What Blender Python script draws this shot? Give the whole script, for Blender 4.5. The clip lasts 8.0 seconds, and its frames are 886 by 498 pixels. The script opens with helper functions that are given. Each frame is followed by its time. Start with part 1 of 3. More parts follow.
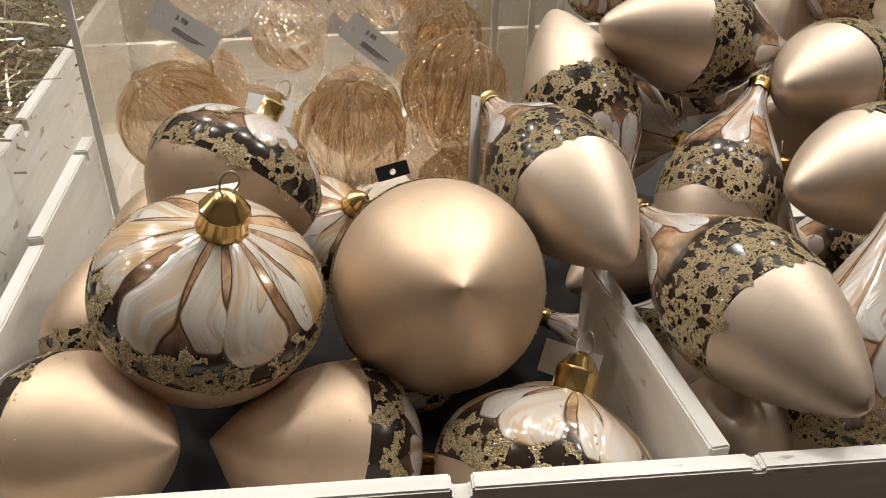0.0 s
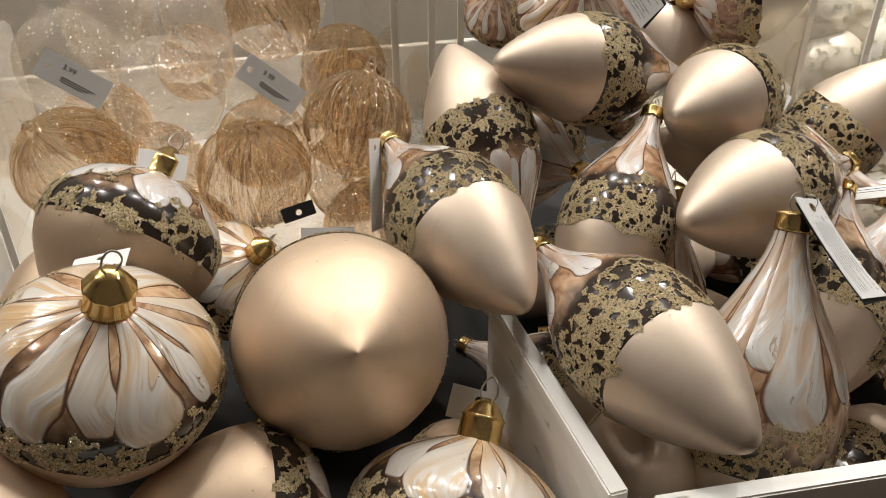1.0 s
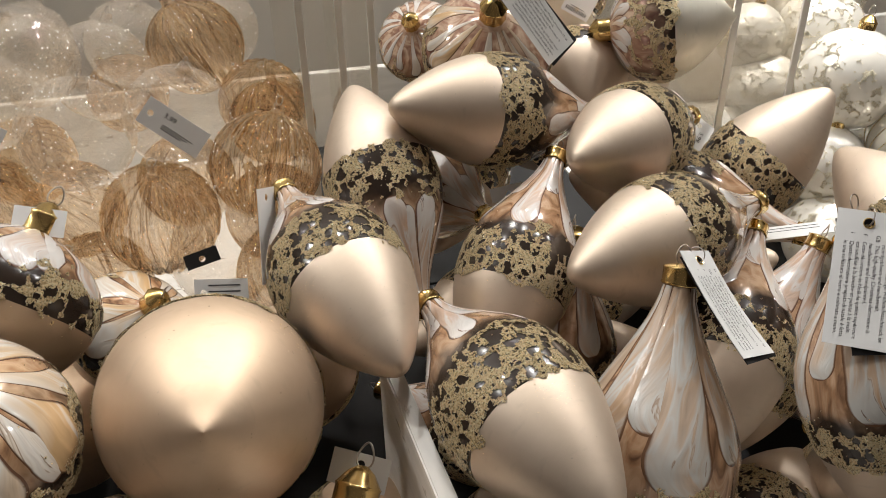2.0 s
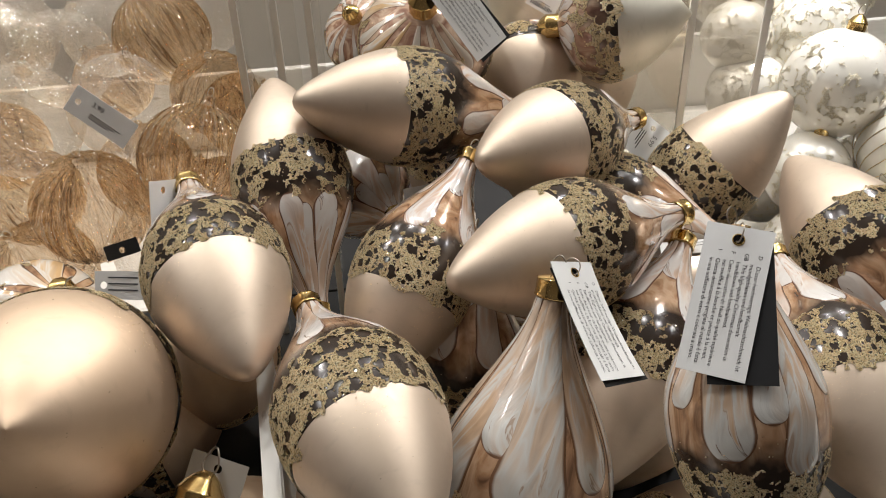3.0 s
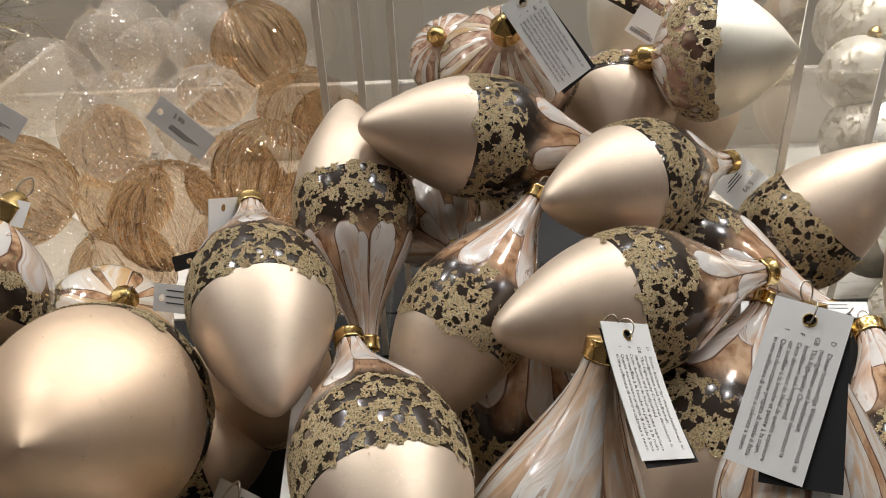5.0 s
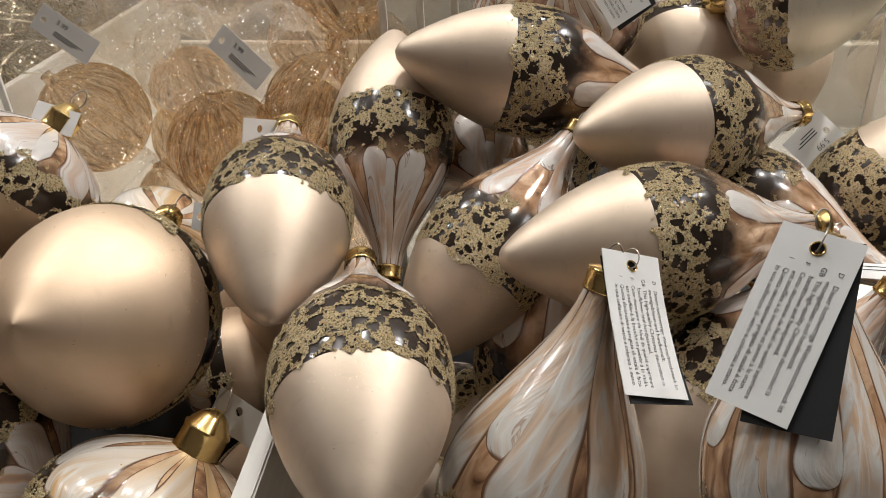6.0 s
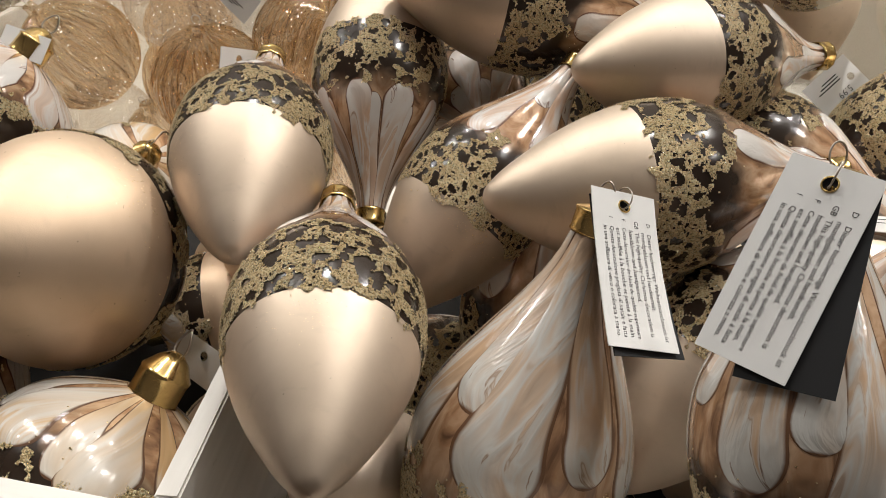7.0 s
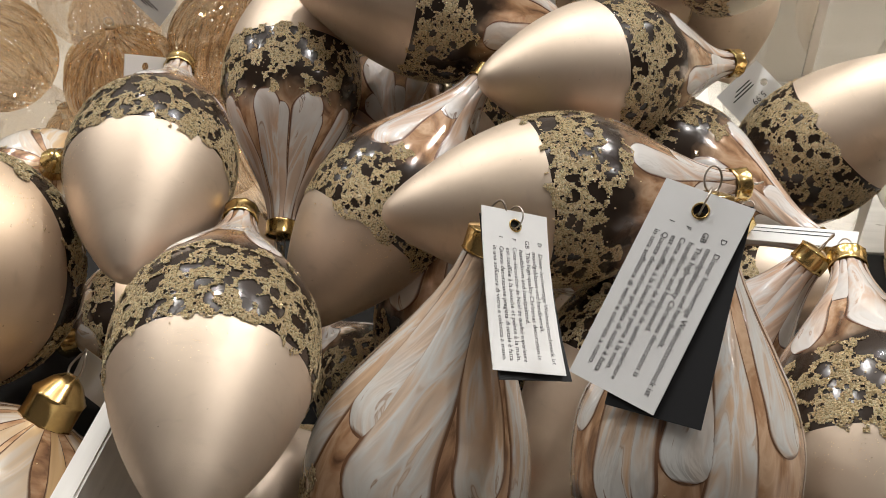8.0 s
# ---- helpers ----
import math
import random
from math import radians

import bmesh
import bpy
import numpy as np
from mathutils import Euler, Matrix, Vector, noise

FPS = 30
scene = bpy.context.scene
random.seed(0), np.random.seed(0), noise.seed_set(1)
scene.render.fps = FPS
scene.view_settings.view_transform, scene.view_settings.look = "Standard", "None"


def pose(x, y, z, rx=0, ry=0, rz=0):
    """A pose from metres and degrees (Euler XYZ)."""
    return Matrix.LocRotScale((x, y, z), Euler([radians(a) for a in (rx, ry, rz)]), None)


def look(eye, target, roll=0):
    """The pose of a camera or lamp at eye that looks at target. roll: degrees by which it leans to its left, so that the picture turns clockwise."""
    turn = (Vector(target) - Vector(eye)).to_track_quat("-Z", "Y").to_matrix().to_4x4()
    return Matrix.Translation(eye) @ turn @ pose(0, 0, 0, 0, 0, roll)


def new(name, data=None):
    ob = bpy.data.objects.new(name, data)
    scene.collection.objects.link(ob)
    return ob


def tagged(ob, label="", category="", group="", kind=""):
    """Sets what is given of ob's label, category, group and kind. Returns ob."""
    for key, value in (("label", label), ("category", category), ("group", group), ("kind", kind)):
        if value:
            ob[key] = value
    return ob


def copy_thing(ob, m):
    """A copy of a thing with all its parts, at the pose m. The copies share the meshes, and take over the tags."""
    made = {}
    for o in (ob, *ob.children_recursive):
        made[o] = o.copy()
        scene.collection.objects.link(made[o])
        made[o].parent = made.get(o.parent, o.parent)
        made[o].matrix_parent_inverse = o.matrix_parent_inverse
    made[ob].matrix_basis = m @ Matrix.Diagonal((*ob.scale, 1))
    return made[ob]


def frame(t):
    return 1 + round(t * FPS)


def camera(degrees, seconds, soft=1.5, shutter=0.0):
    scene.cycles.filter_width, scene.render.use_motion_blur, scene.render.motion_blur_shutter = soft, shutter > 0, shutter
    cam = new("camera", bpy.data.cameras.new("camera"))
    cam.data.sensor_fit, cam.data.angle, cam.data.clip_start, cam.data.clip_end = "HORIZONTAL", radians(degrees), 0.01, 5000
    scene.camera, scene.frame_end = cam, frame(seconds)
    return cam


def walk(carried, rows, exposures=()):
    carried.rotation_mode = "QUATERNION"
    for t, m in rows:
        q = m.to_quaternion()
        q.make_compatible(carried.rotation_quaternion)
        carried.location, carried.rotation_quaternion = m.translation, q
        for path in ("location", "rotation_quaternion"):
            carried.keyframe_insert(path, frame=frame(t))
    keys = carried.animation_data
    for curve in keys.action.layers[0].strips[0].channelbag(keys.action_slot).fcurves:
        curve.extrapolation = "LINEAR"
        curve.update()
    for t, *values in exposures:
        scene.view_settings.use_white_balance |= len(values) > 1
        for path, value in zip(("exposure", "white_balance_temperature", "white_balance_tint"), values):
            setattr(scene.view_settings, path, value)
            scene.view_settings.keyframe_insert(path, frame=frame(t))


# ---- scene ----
cam = camera(56.0, 8.0, soft=0.9)
METRES, EYE, TILT, LEAN, TURN = 0.5, 1.15, -32.0, 0.0, -8.0
ROWS = [
    (0.0, 0.0, 0.0, 0.0, 0.0, -0.0, -0.0),
    (0.5, 0.0263, -0.0102, 0.015, -1.72, -0.1, 1.36),
    (1.0, 0.041, -0.0014, 0.0543, -4.2, -0.46, 3.23),
    (1.5, 0.051, 0.0123, 0.0818, -5.84, -0.47, 4.43),
    (2.0, 0.1623, 0.0173, 0.1004, -4.52, -0.22, 4.11),
    (3.5, 0.4265, 0.0608, 0.0951, 1.38, -0.3, 1.32),
    (4.0, 0.4661, 0.0944, 0.1316, 1.12, -0.69, 1.08),
    (4.5, 0.4098, 0.12, 0.1649, 2.69, -0.36, 0.11),
    (5.0, 0.4154, 0.0996, 0.1272, 8.02, 0.48, -2.43),
    (6.5, 0.5428, 0.1747, 0.0531, 17.69, -2.16, -7.55),
    (7.0, 0.5273, 0.2138, 0.0571, 17.48, -3.55, -8.01),
    (7.5, 0.5471, 0.2298, 0.0796, 16.08, -3.71, -7.91),
    (8.0, 0.5695, 0.2361, 0.086, 14.88, -4.04, -7.61),
]
walk(cam, [(t, pose(0, 0, EYE, TILT, LEAN, TURN) @ pose(METRES * x, METRES * y, METRES * z, 90 + pitch, roll, yaw)) for t, x, y, z, yaw, pitch, roll in ROWS],
     [(0.0, 0.04, 6350, 10), (2.0, 0.05, 6150, 10), (3.5, 0.09, 6100, 10), (5.0, -0.03, 6050, 10), (6.5, -0.04, 6250, 10), (7.0, 0.04, 6300, 10), (8.0, 0.04, 6150, 10)])

# ---- world, lamps ----
world = bpy.data.worlds.new("shop_air")
world.use_nodes = True
world.node_tree.nodes["Background"].inputs[0].default_value = (1.0, 0.90, 0.78, 1)
world.node_tree.nodes["Background"].inputs[1].default_value = 0.02
scene.world = world
scene.cycles.transparent_max_bounces = 20


def spot_lamp(x, y, z, aim, power, size=0.11, colour=(1.0, 0.955, 0.885)):
    data = bpy.data.lights.new("ceiling_spot_light", "AREA")
    data.shape, data.size, data.energy, data.color = "DISK", size, power, colour
    ob = new("ceiling_spot_light", data)
    ob.matrix_world = look((x, y, z), aim)
    return tagged(ob, "warm white shop ceiling spot light", "lamp", "shop ceiling spots")


HEAP, PEARLS = (0.2, 0.4, 0.93), (0.54, 0.69, 0.92)
for lamp_x, lamp_y, watts in ((-1.05, 0.45, 1.5), (1.15, 0.50, 6), (0.15, 1.25, 9), (-1.05, 1.15, 9), (1.45, 1.25, 14), (-1.2, 1.9, 10), (1.5, 1.9, 16), (2.1, 0.4, 4)):
    spot_lamp(lamp_x, lamp_y, 2.55, HEAP, watts)
# the smaller spots of the shop's further rows
for lamp_x, lamp_y in ((-0.45, 0.75), (0.55, 0.80), (-0.55, 1.75), (0.75, 1.70), (-1.8, 0.9), (0.1, 2.3), (0.9, 2.5), (-0.8, 2.6)):
    spot_lamp(lamp_x, lamp_y, 2.55, HEAP, 4.2, 0.07)
# an invented narrow spot, added to brighten the pearl bin
beam = bpy.data.lights.new("ceiling_spot_light", "SPOT")
beam.energy, beam.color, beam.spot_size, beam.spot_blend, beam.shadow_soft_size = 170, (1.0, 0.955, 0.885), radians(20), 0.8, 0.04
beam_lamp = tagged(new("ceiling_spot_light", beam), "added narrow spot that brightens the pearl bin", "lamp", "shop ceiling spots")
beam_lamp.matrix_world = look((0.95, 1.0, 2.55), PEARLS)


# ---- node helpers ----
def material(name):
    m = bpy.data.materials.new(name)
    m.use_nodes = True
    return m, m.node_tree.nodes, m.node_tree.links, m.node_tree.nodes["Principled BSDF"]


def node(m, kind, **values):
    n = m.node_tree.nodes.new(kind)
    for key, value in values.items():
        n.inputs[key].default_value = value
    return n


def ramp(m, source, *stops):
    r = m.node_tree.nodes.new("ShaderNodeValToRGB")
    while len(r.color_ramp.elements) < len(stops):
        r.color_ramp.elements.new(0.5)
    for e, (at, c) in zip(r.color_ramp.elements, stops):
        e.position, e.color = at, (*c, 1) if len(c) == 3 else c
    m.node_tree.links.new(source, r.inputs[0])
    return r.outputs[0]


def grey(v):
    return (v, v, v)


def blend(m, fac, a, b, mode="MIX"):
    n = m.node_tree.nodes.new("ShaderNodeMix")
    n.data_type, n.blend_type = "RGBA", mode
    for k, v in ((0, fac), (6, a), (7, b)):
        if isinstance(v, (int, float)):
            n.inputs[k].default_value = v
        elif isinstance(v, tuple):
            n.inputs[k].default_value = (*v, 1)
        else:
            m.node_tree.links.new(v, n.inputs[k])
    return n.outputs[2]


def noise_tex(m, scale, detail=4.0, stretch=(1, 1, 1), coords="Object", distortion=0.0):
    tc = m.node_tree.nodes.new("ShaderNodeTexCoord")
    mp = m.node_tree.nodes.new("ShaderNodeMapping")
    mp.inputs["Scale"].default_value = stretch
    n = node(m, "ShaderNodeTexNoise", Scale=scale, Detail=detail, Distortion=distortion)
    # every object takes its own stretch of the pattern
    info = m.node_tree.nodes.new("ShaderNodeObjectInfo")
    mul = m.node_tree.nodes.new("ShaderNodeMath")
    mul.operation, mul.inputs[1].default_value = "MULTIPLY", 37.0
    m.node_tree.links.new(info.outputs["Random"], mul.inputs[0])
    comb = m.node_tree.nodes.new("ShaderNodeCombineXYZ")
    m.node_tree.links.new(mul.outputs[0], comb.inputs[0])
    m.node_tree.links.new(mul.outputs[0], comb.inputs[1])
    m.node_tree.links.new(comb.outputs[0], mp.inputs["Location"])
    m.node_tree.links.new(tc.outputs[coords], mp.inputs[0])
    m.node_tree.links.new(mp.outputs[0], n.inputs["Vector"])
    return n.outputs[0]


def bumped(m, height, strength, distance=0.001):
    n = node(m, "ShaderNodeBump", Strength=strength, Distance=distance)
    m.node_tree.links.new(height, n.inputs["Height"])
    m.node_tree.links.new(n.outputs[0], m.node_tree.nodes["Principled BSDF"].inputs["Normal"])


# ---- materials ----
def satin(name, a, b):
    """Satin metallic lacquer on blown glass, with faint rubs and specks."""
    m, n, l, p = material(name)
    big = noise_tex(m, 1.3, 2)
    speck = ramp(m, noise_tex(m, 24, 1), (0.79, grey(0)), (0.81, grey(0.55)))
    rub = ramp(m, noise_tex(m, 3.5, 7, (1, 1, 2.5)), (0.60, grey(0)), (0.78, grey(0.35)))
    worn = blend(m, rub, ramp(m, big, (0.3, a), (0.75, b)), tuple(0.72 * c for c in a))
    l.new(blend(m, speck, worn, tuple(0.35 * c for c in a)), p.inputs["Base Color"])
    fine = noise_tex(m, 9, 6)
    l.new(ramp(m, fine, (0.35, grey(0.50)), (0.7, grey(0.58))), p.inputs["Roughness"])
    p.inputs["Metallic"].default_value = 0.80
    bumped(m, noise_tex(m, 120, 2), 0.04)
    return m


SATIN = satin("champagne_satin_lacquer", (0.58, 0.475, 0.37), (0.66, 0.545, 0.43))
SATIN_GOLD = satin("golden_satin_lacquer", (0.60, 0.455, 0.32), (0.68, 0.52, 0.37))
SATIN_WHITE = satin("ivory_satin_lacquer", (0.72, 0.68, 0.58), (0.80, 0.76, 0.66))


def shoulder_paint(name, zone, light, mid, dark):
    """Glossy marbled paint; a black ground lies under the glitter up to the height `zone` of the unit shape."""
    m, n, l, p = material(name)
    swirl = noise_tex(m, 2.2, 5, (1.6, 1.6, 0.5), distortion=1.4)
    col = ramp(m, swirl, (0.28, dark), (0.46, mid), (0.62, light), (0.80, mid))
    tc = n.new("ShaderNodeTexCoord")
    sep = n.new("ShaderNodeSeparateXYZ")
    l.new(tc.outputs["Object"], sep.inputs[0])
    edge = noise_tex(m, 2.0, 3)
    add = n.new("ShaderNodeMath")
    add.operation = "MULTIPLY_ADD"
    add.inputs[1].default_value = -0.9
    l.new(edge, add.inputs[0])
    l.new(sep.outputs[2], add.inputs[2])
    rng = node(m, "ShaderNodeMapRange")
    rng.inputs[1].default_value, rng.inputs[2].default_value = zone - 0.55, zone - 0.2
    l.new(add.outputs[0], rng.inputs[0])
    l.new(blend(m, rng.outputs[0], (0.032, 0.021, 0.015), col), p.inputs["Base Color"])
    l.new(ramp(m, rng.outputs[0], (0.0, grey(0.20)), (1.0, grey(0.14))), p.inputs["Roughness"])
    l.new(ramp(m, rng.outputs[0], (0.0, grey(0.2)), (1.0, grey(0.6))), p.inputs["Coat Weight"])
    p.inputs["Coat Roughness"].default_value = 0.06
    p.inputs["Metallic"].default_value = 0.15
    bumped(m, noise_tex(m, 14, 3), 0.06)
    return m


def petal_paint(name, white, streak, line, tan=0.45):
    """Thick pearly paint: streaks run along the petal and a fine brown line follows its rim."""
    m, n, l, p = material(name)
    edge = n.new("ShaderNodeAttribute")
    edge.attribute_name = "edge"
    st = noise_tex(m, 1.5, 3, (2.6, 0.55, 1), "UV", 1.6)
    wide = ramp(m, noise_tex(m, 0.9, 2, (1.2, 0.8, 1), "UV"), (tan, grey(0)), (tan + 0.16, grey(1)))
    pale = ramp(m, st, (0.24, streak), (0.34, white), (0.635, white), (0.655, line), (0.675, white), (0.78, streak))
    warm = ramp(m, st, (0.30, tuple(0.72 * c for c in streak)), (0.46, streak), (0.58, white), (0.70, streak))
    # the paint thins to the warm ground towards the cap
    tc = n.new("ShaderNodeTexCoord")
    sep = n.new("ShaderNodeSeparateXYZ")
    l.new(tc.outputs["UV"], sep.inputs[0])
    far = node(m, "ShaderNodeMath")
    far.operation, far.inputs[1].default_value = "MULTIPLY_ADD", 0.5
    l.new(st, far.inputs[0])
    l.new(sep.outputs[1], far.inputs[2])
    thin = ramp(m, far.outputs[0], (0.55, grey(0)), (1.0, grey(0.75)))
    col = blend(m, thin, blend(m, wide, pale, warm), warm)
    rim = ramp(m, edge.outputs["Fac"], (0.0, grey(0)), (0.84, grey(0)), (0.93, grey(1)))
    l.new(blend(m, rim, col, line), p.inputs["Base Color"])
    p.inputs["Roughness"].default_value = 0.22
    p.inputs["Coat Weight"].default_value = 0.7
    p.inputs["Coat Roughness"].default_value = 0.07
    bumped(m, st, 0.10, 0.02)
    return m


SHOULDER_DROP = shoulder_paint("marbled_paint_on_drop", 2.62, (0.62, 0.42, 0.27), (0.42, 0.24, 0.13), (0.12, 0.06, 0.035))
SHOULDER_LOW = shoulder_paint("marbled_paint_low_on_drop", 1.72, (0.62, 0.42, 0.27), (0.42, 0.24, 0.13), (0.12, 0.06, 0.035))
SHOULDER_ONION = shoulder_paint("marbled_paint_on_onion", 1.72, (0.68, 0.46, 0.28), (0.45, 0.25, 0.13), (0.14, 0.07, 0.04))
SHOULDER_ROSE = shoulder_paint("rosy_marbled_paint", 1.42, (0.70, 0.52, 0.38), (0.42, 0.25, 0.17), (0.20, 0.08, 0.06))
PETAL = petal_paint("pearl_white_petal_paint", (0.64, 0.61, 0.58), (0.58, 0.39, 0.27), (0.13, 0.06, 0.035), 0.48)
PETAL_WARM = petal_paint("tan_veined_petal_paint", (0.64, 0.60, 0.54), (0.58, 0.38, 0.19), (0.11, 0.055, 0.03), 0.40)
PETAL_GREY = petal_paint("grey_pearl_petal_paint", (0.57, 0.56, 0.53), (0.54, 0.37, 0.24), (0.15, 0.075, 0.04), 0.46)


def glitter_material():
    """Gold grains: each little cell has its own tone, and a few flash like mirrors."""
    m, n, l, p = material("gold_glitter")
    tc = n.new("ShaderNodeTexCoord")
    cell = node(m, "ShaderNodeTexVoronoi", Scale=66.0)
    l.new(tc.outputs["Object"], cell.inputs["Vector"])
    sep = n.new("ShaderNodeSeparateColor")
    l.new(cell.outputs["Color"], sep.inputs[0])
    tone = sep.outputs[0]
    l.new(ramp(m, tone, (0.0, (0.56, 0.39, 0.17)), (0.45, (0.95, 0.74, 0.41)), (1.0, (1.0, 0.93, 0.70))), p.inputs["Base Color"])
    l.new(ramp(m, tone, (0.0, grey(0.15)), (0.80, grey(0.15)), (0.86, grey(1.0))), p.inputs["Metallic"])
    l.new(ramp(m, tone, (0.0, grey(0.36)), (0.82, grey(0.36)), (0.88, grey(0.16))), p.inputs["Roughness"])
    bumped(m, cell.outputs["Distance"], 0.75, -0.03)
    return m


GLITTER = glitter_material()


def pale_glitter_material():
    """Frosty pale gold grains."""
    m, n, l, p = material("pale_gold_glitter")
    l.new(ramp(m, noise_tex(m, 30, 2), (0.35, (0.72, 0.64, 0.48)), (0.65, (0.86, 0.81, 0.69))), p.inputs["Base Color"])
    p.inputs["Roughness"].default_value, p.inputs["Metallic"].default_value = 0.35, 0.4
    bumped(m, noise_tex(m, 60, 2), 0.6, 0.02)
    return m


PALE_GLITTER = pale_glitter_material()


def metal(name, colour, rough):
    m, n, l, p = material(name)
    w = noise_tex(m, 20, 4)
    l.new(ramp(m, w, (0.3, colour), (0.8, tuple(c * 0.8 for c in colour))), p.inputs["Base Color"])
    l.new(ramp(m, w, (0.3, grey(rough)), (0.8, grey(rough + 0.12))), p.inputs["Roughness"])
    p.inputs["Metallic"].default_value = 1.0
    return m


BRASS = metal("polished_brass", (0.80, 0.58, 0.24), 0.14)
TINSEL = metal("silver_gold_foil", (0.74, 0.66, 0.50), 0.2)
# bright metal for beads that imitate lamp sparkles on the glass
GLINT_METAL = metal("bright_glint_bead", (1.0, 0.96, 0.88), 0.34)
WIRE = metal("thin_steel_wire", (0.45, 0.40, 0.34), 0.3)


def painted_wood():
    m, n, l, p = material("white_painted_wood")
    tc = n.new("ShaderNodeTexCoord")
    grain = noise_tex(m, 40, 5, (0.3, 3, 3))
    col = ramp(m, grain, (0.3, (0.66, 0.63, 0.58)), (0.7, (0.78, 0.75, 0.70)))
    scuff = ramp(m, noise_tex(m, 38, 9, (1, 2.5, 2.5)), (0.66, grey(0)), (0.71, grey(1)))
    l.new(blend(m, scuff, col, (0.40, 0.36, 0.31)), p.inputs["Base Color"])
    p.inputs["Roughness"].default_value = 0.55
    bumped(m, noise_tex(m, 90, 4), 0.25)
    return m


WOOD = painted_wood()


def paper(name, colour):
    m, n, l, p = material(name)
    w = noise_tex(m, 60, 3)
    l.new(ramp(m, w, (0.3, colour), (0.8, tuple(c * 0.93 for c in colour))), p.inputs["Base Color"])
    p.inputs["Roughness"].default_value = 0.6
    p.inputs["Specular IOR Level"].default_value = 0.25
    return m


PAPER, PAPER_BLACK = paper("coated_white_card", (0.72, 0.715, 0.70)), paper("black_card", (0.015, 0.015, 0.016))
INK = paper("dark_print", (0.06, 0.06, 0.065))


def plain(name, a, b, scale, rough):
    m, n, l, p = material(name)
    l.new(ramp(m, noise_tex(m, scale, 5), (0.3, a), (0.7, b)), p.inputs["Base Color"])
    p.inputs["Roughness"].default_value = rough
    bumped(m, noise_tex(m, scale * 6, 3), 0.1)
    return m


def thin_glass(name, tint, streak, gloss, bump=0.0, haze=0.0, lustre=(1, 1, 1), wound=False):
    """A thin blown-glass wall: tinted clear, with a sharp surface reflection; wound glass has fine coloured threads along its ribs."""
    m, n, l, p = material(name)
    n.remove(p)
    out = n["Material Output"]
    clear = n.new("ShaderNodeBsdfTransparent")
    shine = node(m, "ShaderNodeBsdfGlossy", Roughness=0.03 if wound else 0.02)
    if wound:
        thread = noise_tex(m, 1.8, 3, (7, 0.30, 1), "UV", 0.5)
        cloud = noise_tex(m, 1.6, 2, (1, 0.6, 1), "UV")
        fine = ramp(m, thread, (0.34, streak), (0.39, tint), (0.595, tint), (0.615, streak), (0.635, tint))
        l.new(blend(m, ramp(m, cloud, (0.35, grey(0)), (0.65, grey(0.55))), fine, tint), clear.inputs[0])
        height = thread
    else:
        w = noise_tex(m, 2.0, 4, (1, 1, 0.35), distortion=0.6)
        l.new(ramp(m, w, (0.40, streak), (0.56, tint)), clear.inputs[0])
        height = noise_tex(m, 3.4, 3, (1, 1, 0.5), distortion=0.9)
    shine.inputs[0].default_value = (*lustre, 1)
    facing = n.new("ShaderNodeLayerWeight")
    steep = n.new("ShaderNodeMath")
    steep.operation, steep.inputs[1].default_value = "POWER", 2.0
    l.new(facing.outputs["Facing"], steep.inputs[0])
    fres = node(m, "ShaderNodeMapRange")
    fres.inputs[3].default_value, fres.inputs[4].default_value = 0.30 if wound else 0.05 + 0.06 * gloss, gloss
    l.new(steep.outputs[0], fres.inputs[0])
    if bump:
        b = node(m, "ShaderNodeBump", Strength=bump, Distance=0.05)
        l.new(height, b.inputs["Height"])
        l.new(b.outputs[0], shine.inputs["Normal"])
    mix = n.new("ShaderNodeMixShader")
    l.new(fres.outputs[0], mix.inputs[0])
    l.new(clear.outputs[0], mix.inputs[1])
    l.new(shine.outputs[0], mix.inputs[2])
    last = mix.outputs[0]
    if haze:
        dif = node(m, "ShaderNodeBsdfDiffuse")
        dif.inputs[0].default_value = (*tint, 1)
        mx = n.new("ShaderNodeMixShader")
        mx.inputs[0].default_value = haze
        l.new(last, mx.inputs[1])
        l.new(dif.outputs[0], mx.inputs[2])
        last = mx.outputs[0]
    l.new(last, out.inputs[0])
    return m


AMBER = thin_glass("amber_glass", (0.95, 0.87, 0.77), (0.40, 0.26, 0.15), 0.95, 0.8, 0.0, (1.0, 0.87, 0.69), True)
CLEAR = thin_glass("clear_lustre_glass", (0.985, 0.965, 0.935), (0.965, 0.925, 0.87), 0.55, 0.22, 0.05, (1.0, 0.96, 0.91))
ACRYLIC = thin_glass("clear_acrylic", (0.95, 0.93, 0.89), (0.92, 0.90, 0.86), 0.40, 0.0, 0.03, (0.95, 0.95, 0.95))
# near-white colour stands in for light piped to the acrylic's edge
LIT_EDGE = plain("pale_edge_as_piped_light", (0.86, 0.85, 0.81), (0.92, 0.91, 0.87), 20, 0.15)


def pearl_material():
    m, n, l, p = material("white_pearl_lacquer")
    l.new(ramp(m, noise_tex(m, 2, 3), (0.3, (0.74, 0.70, 0.62)), (0.7, (0.82, 0.79, 0.72))), p.inputs["Base Color"])
    p.inputs["Roughness"].default_value = 0.28
    p.inputs["Metallic"].default_value = 0.25
    p.inputs["Coat Weight"].default_value = 0.5
    bumped(m, noise_tex(m, 60, 3), 0.05)
    return m


PEARL = pearl_material()


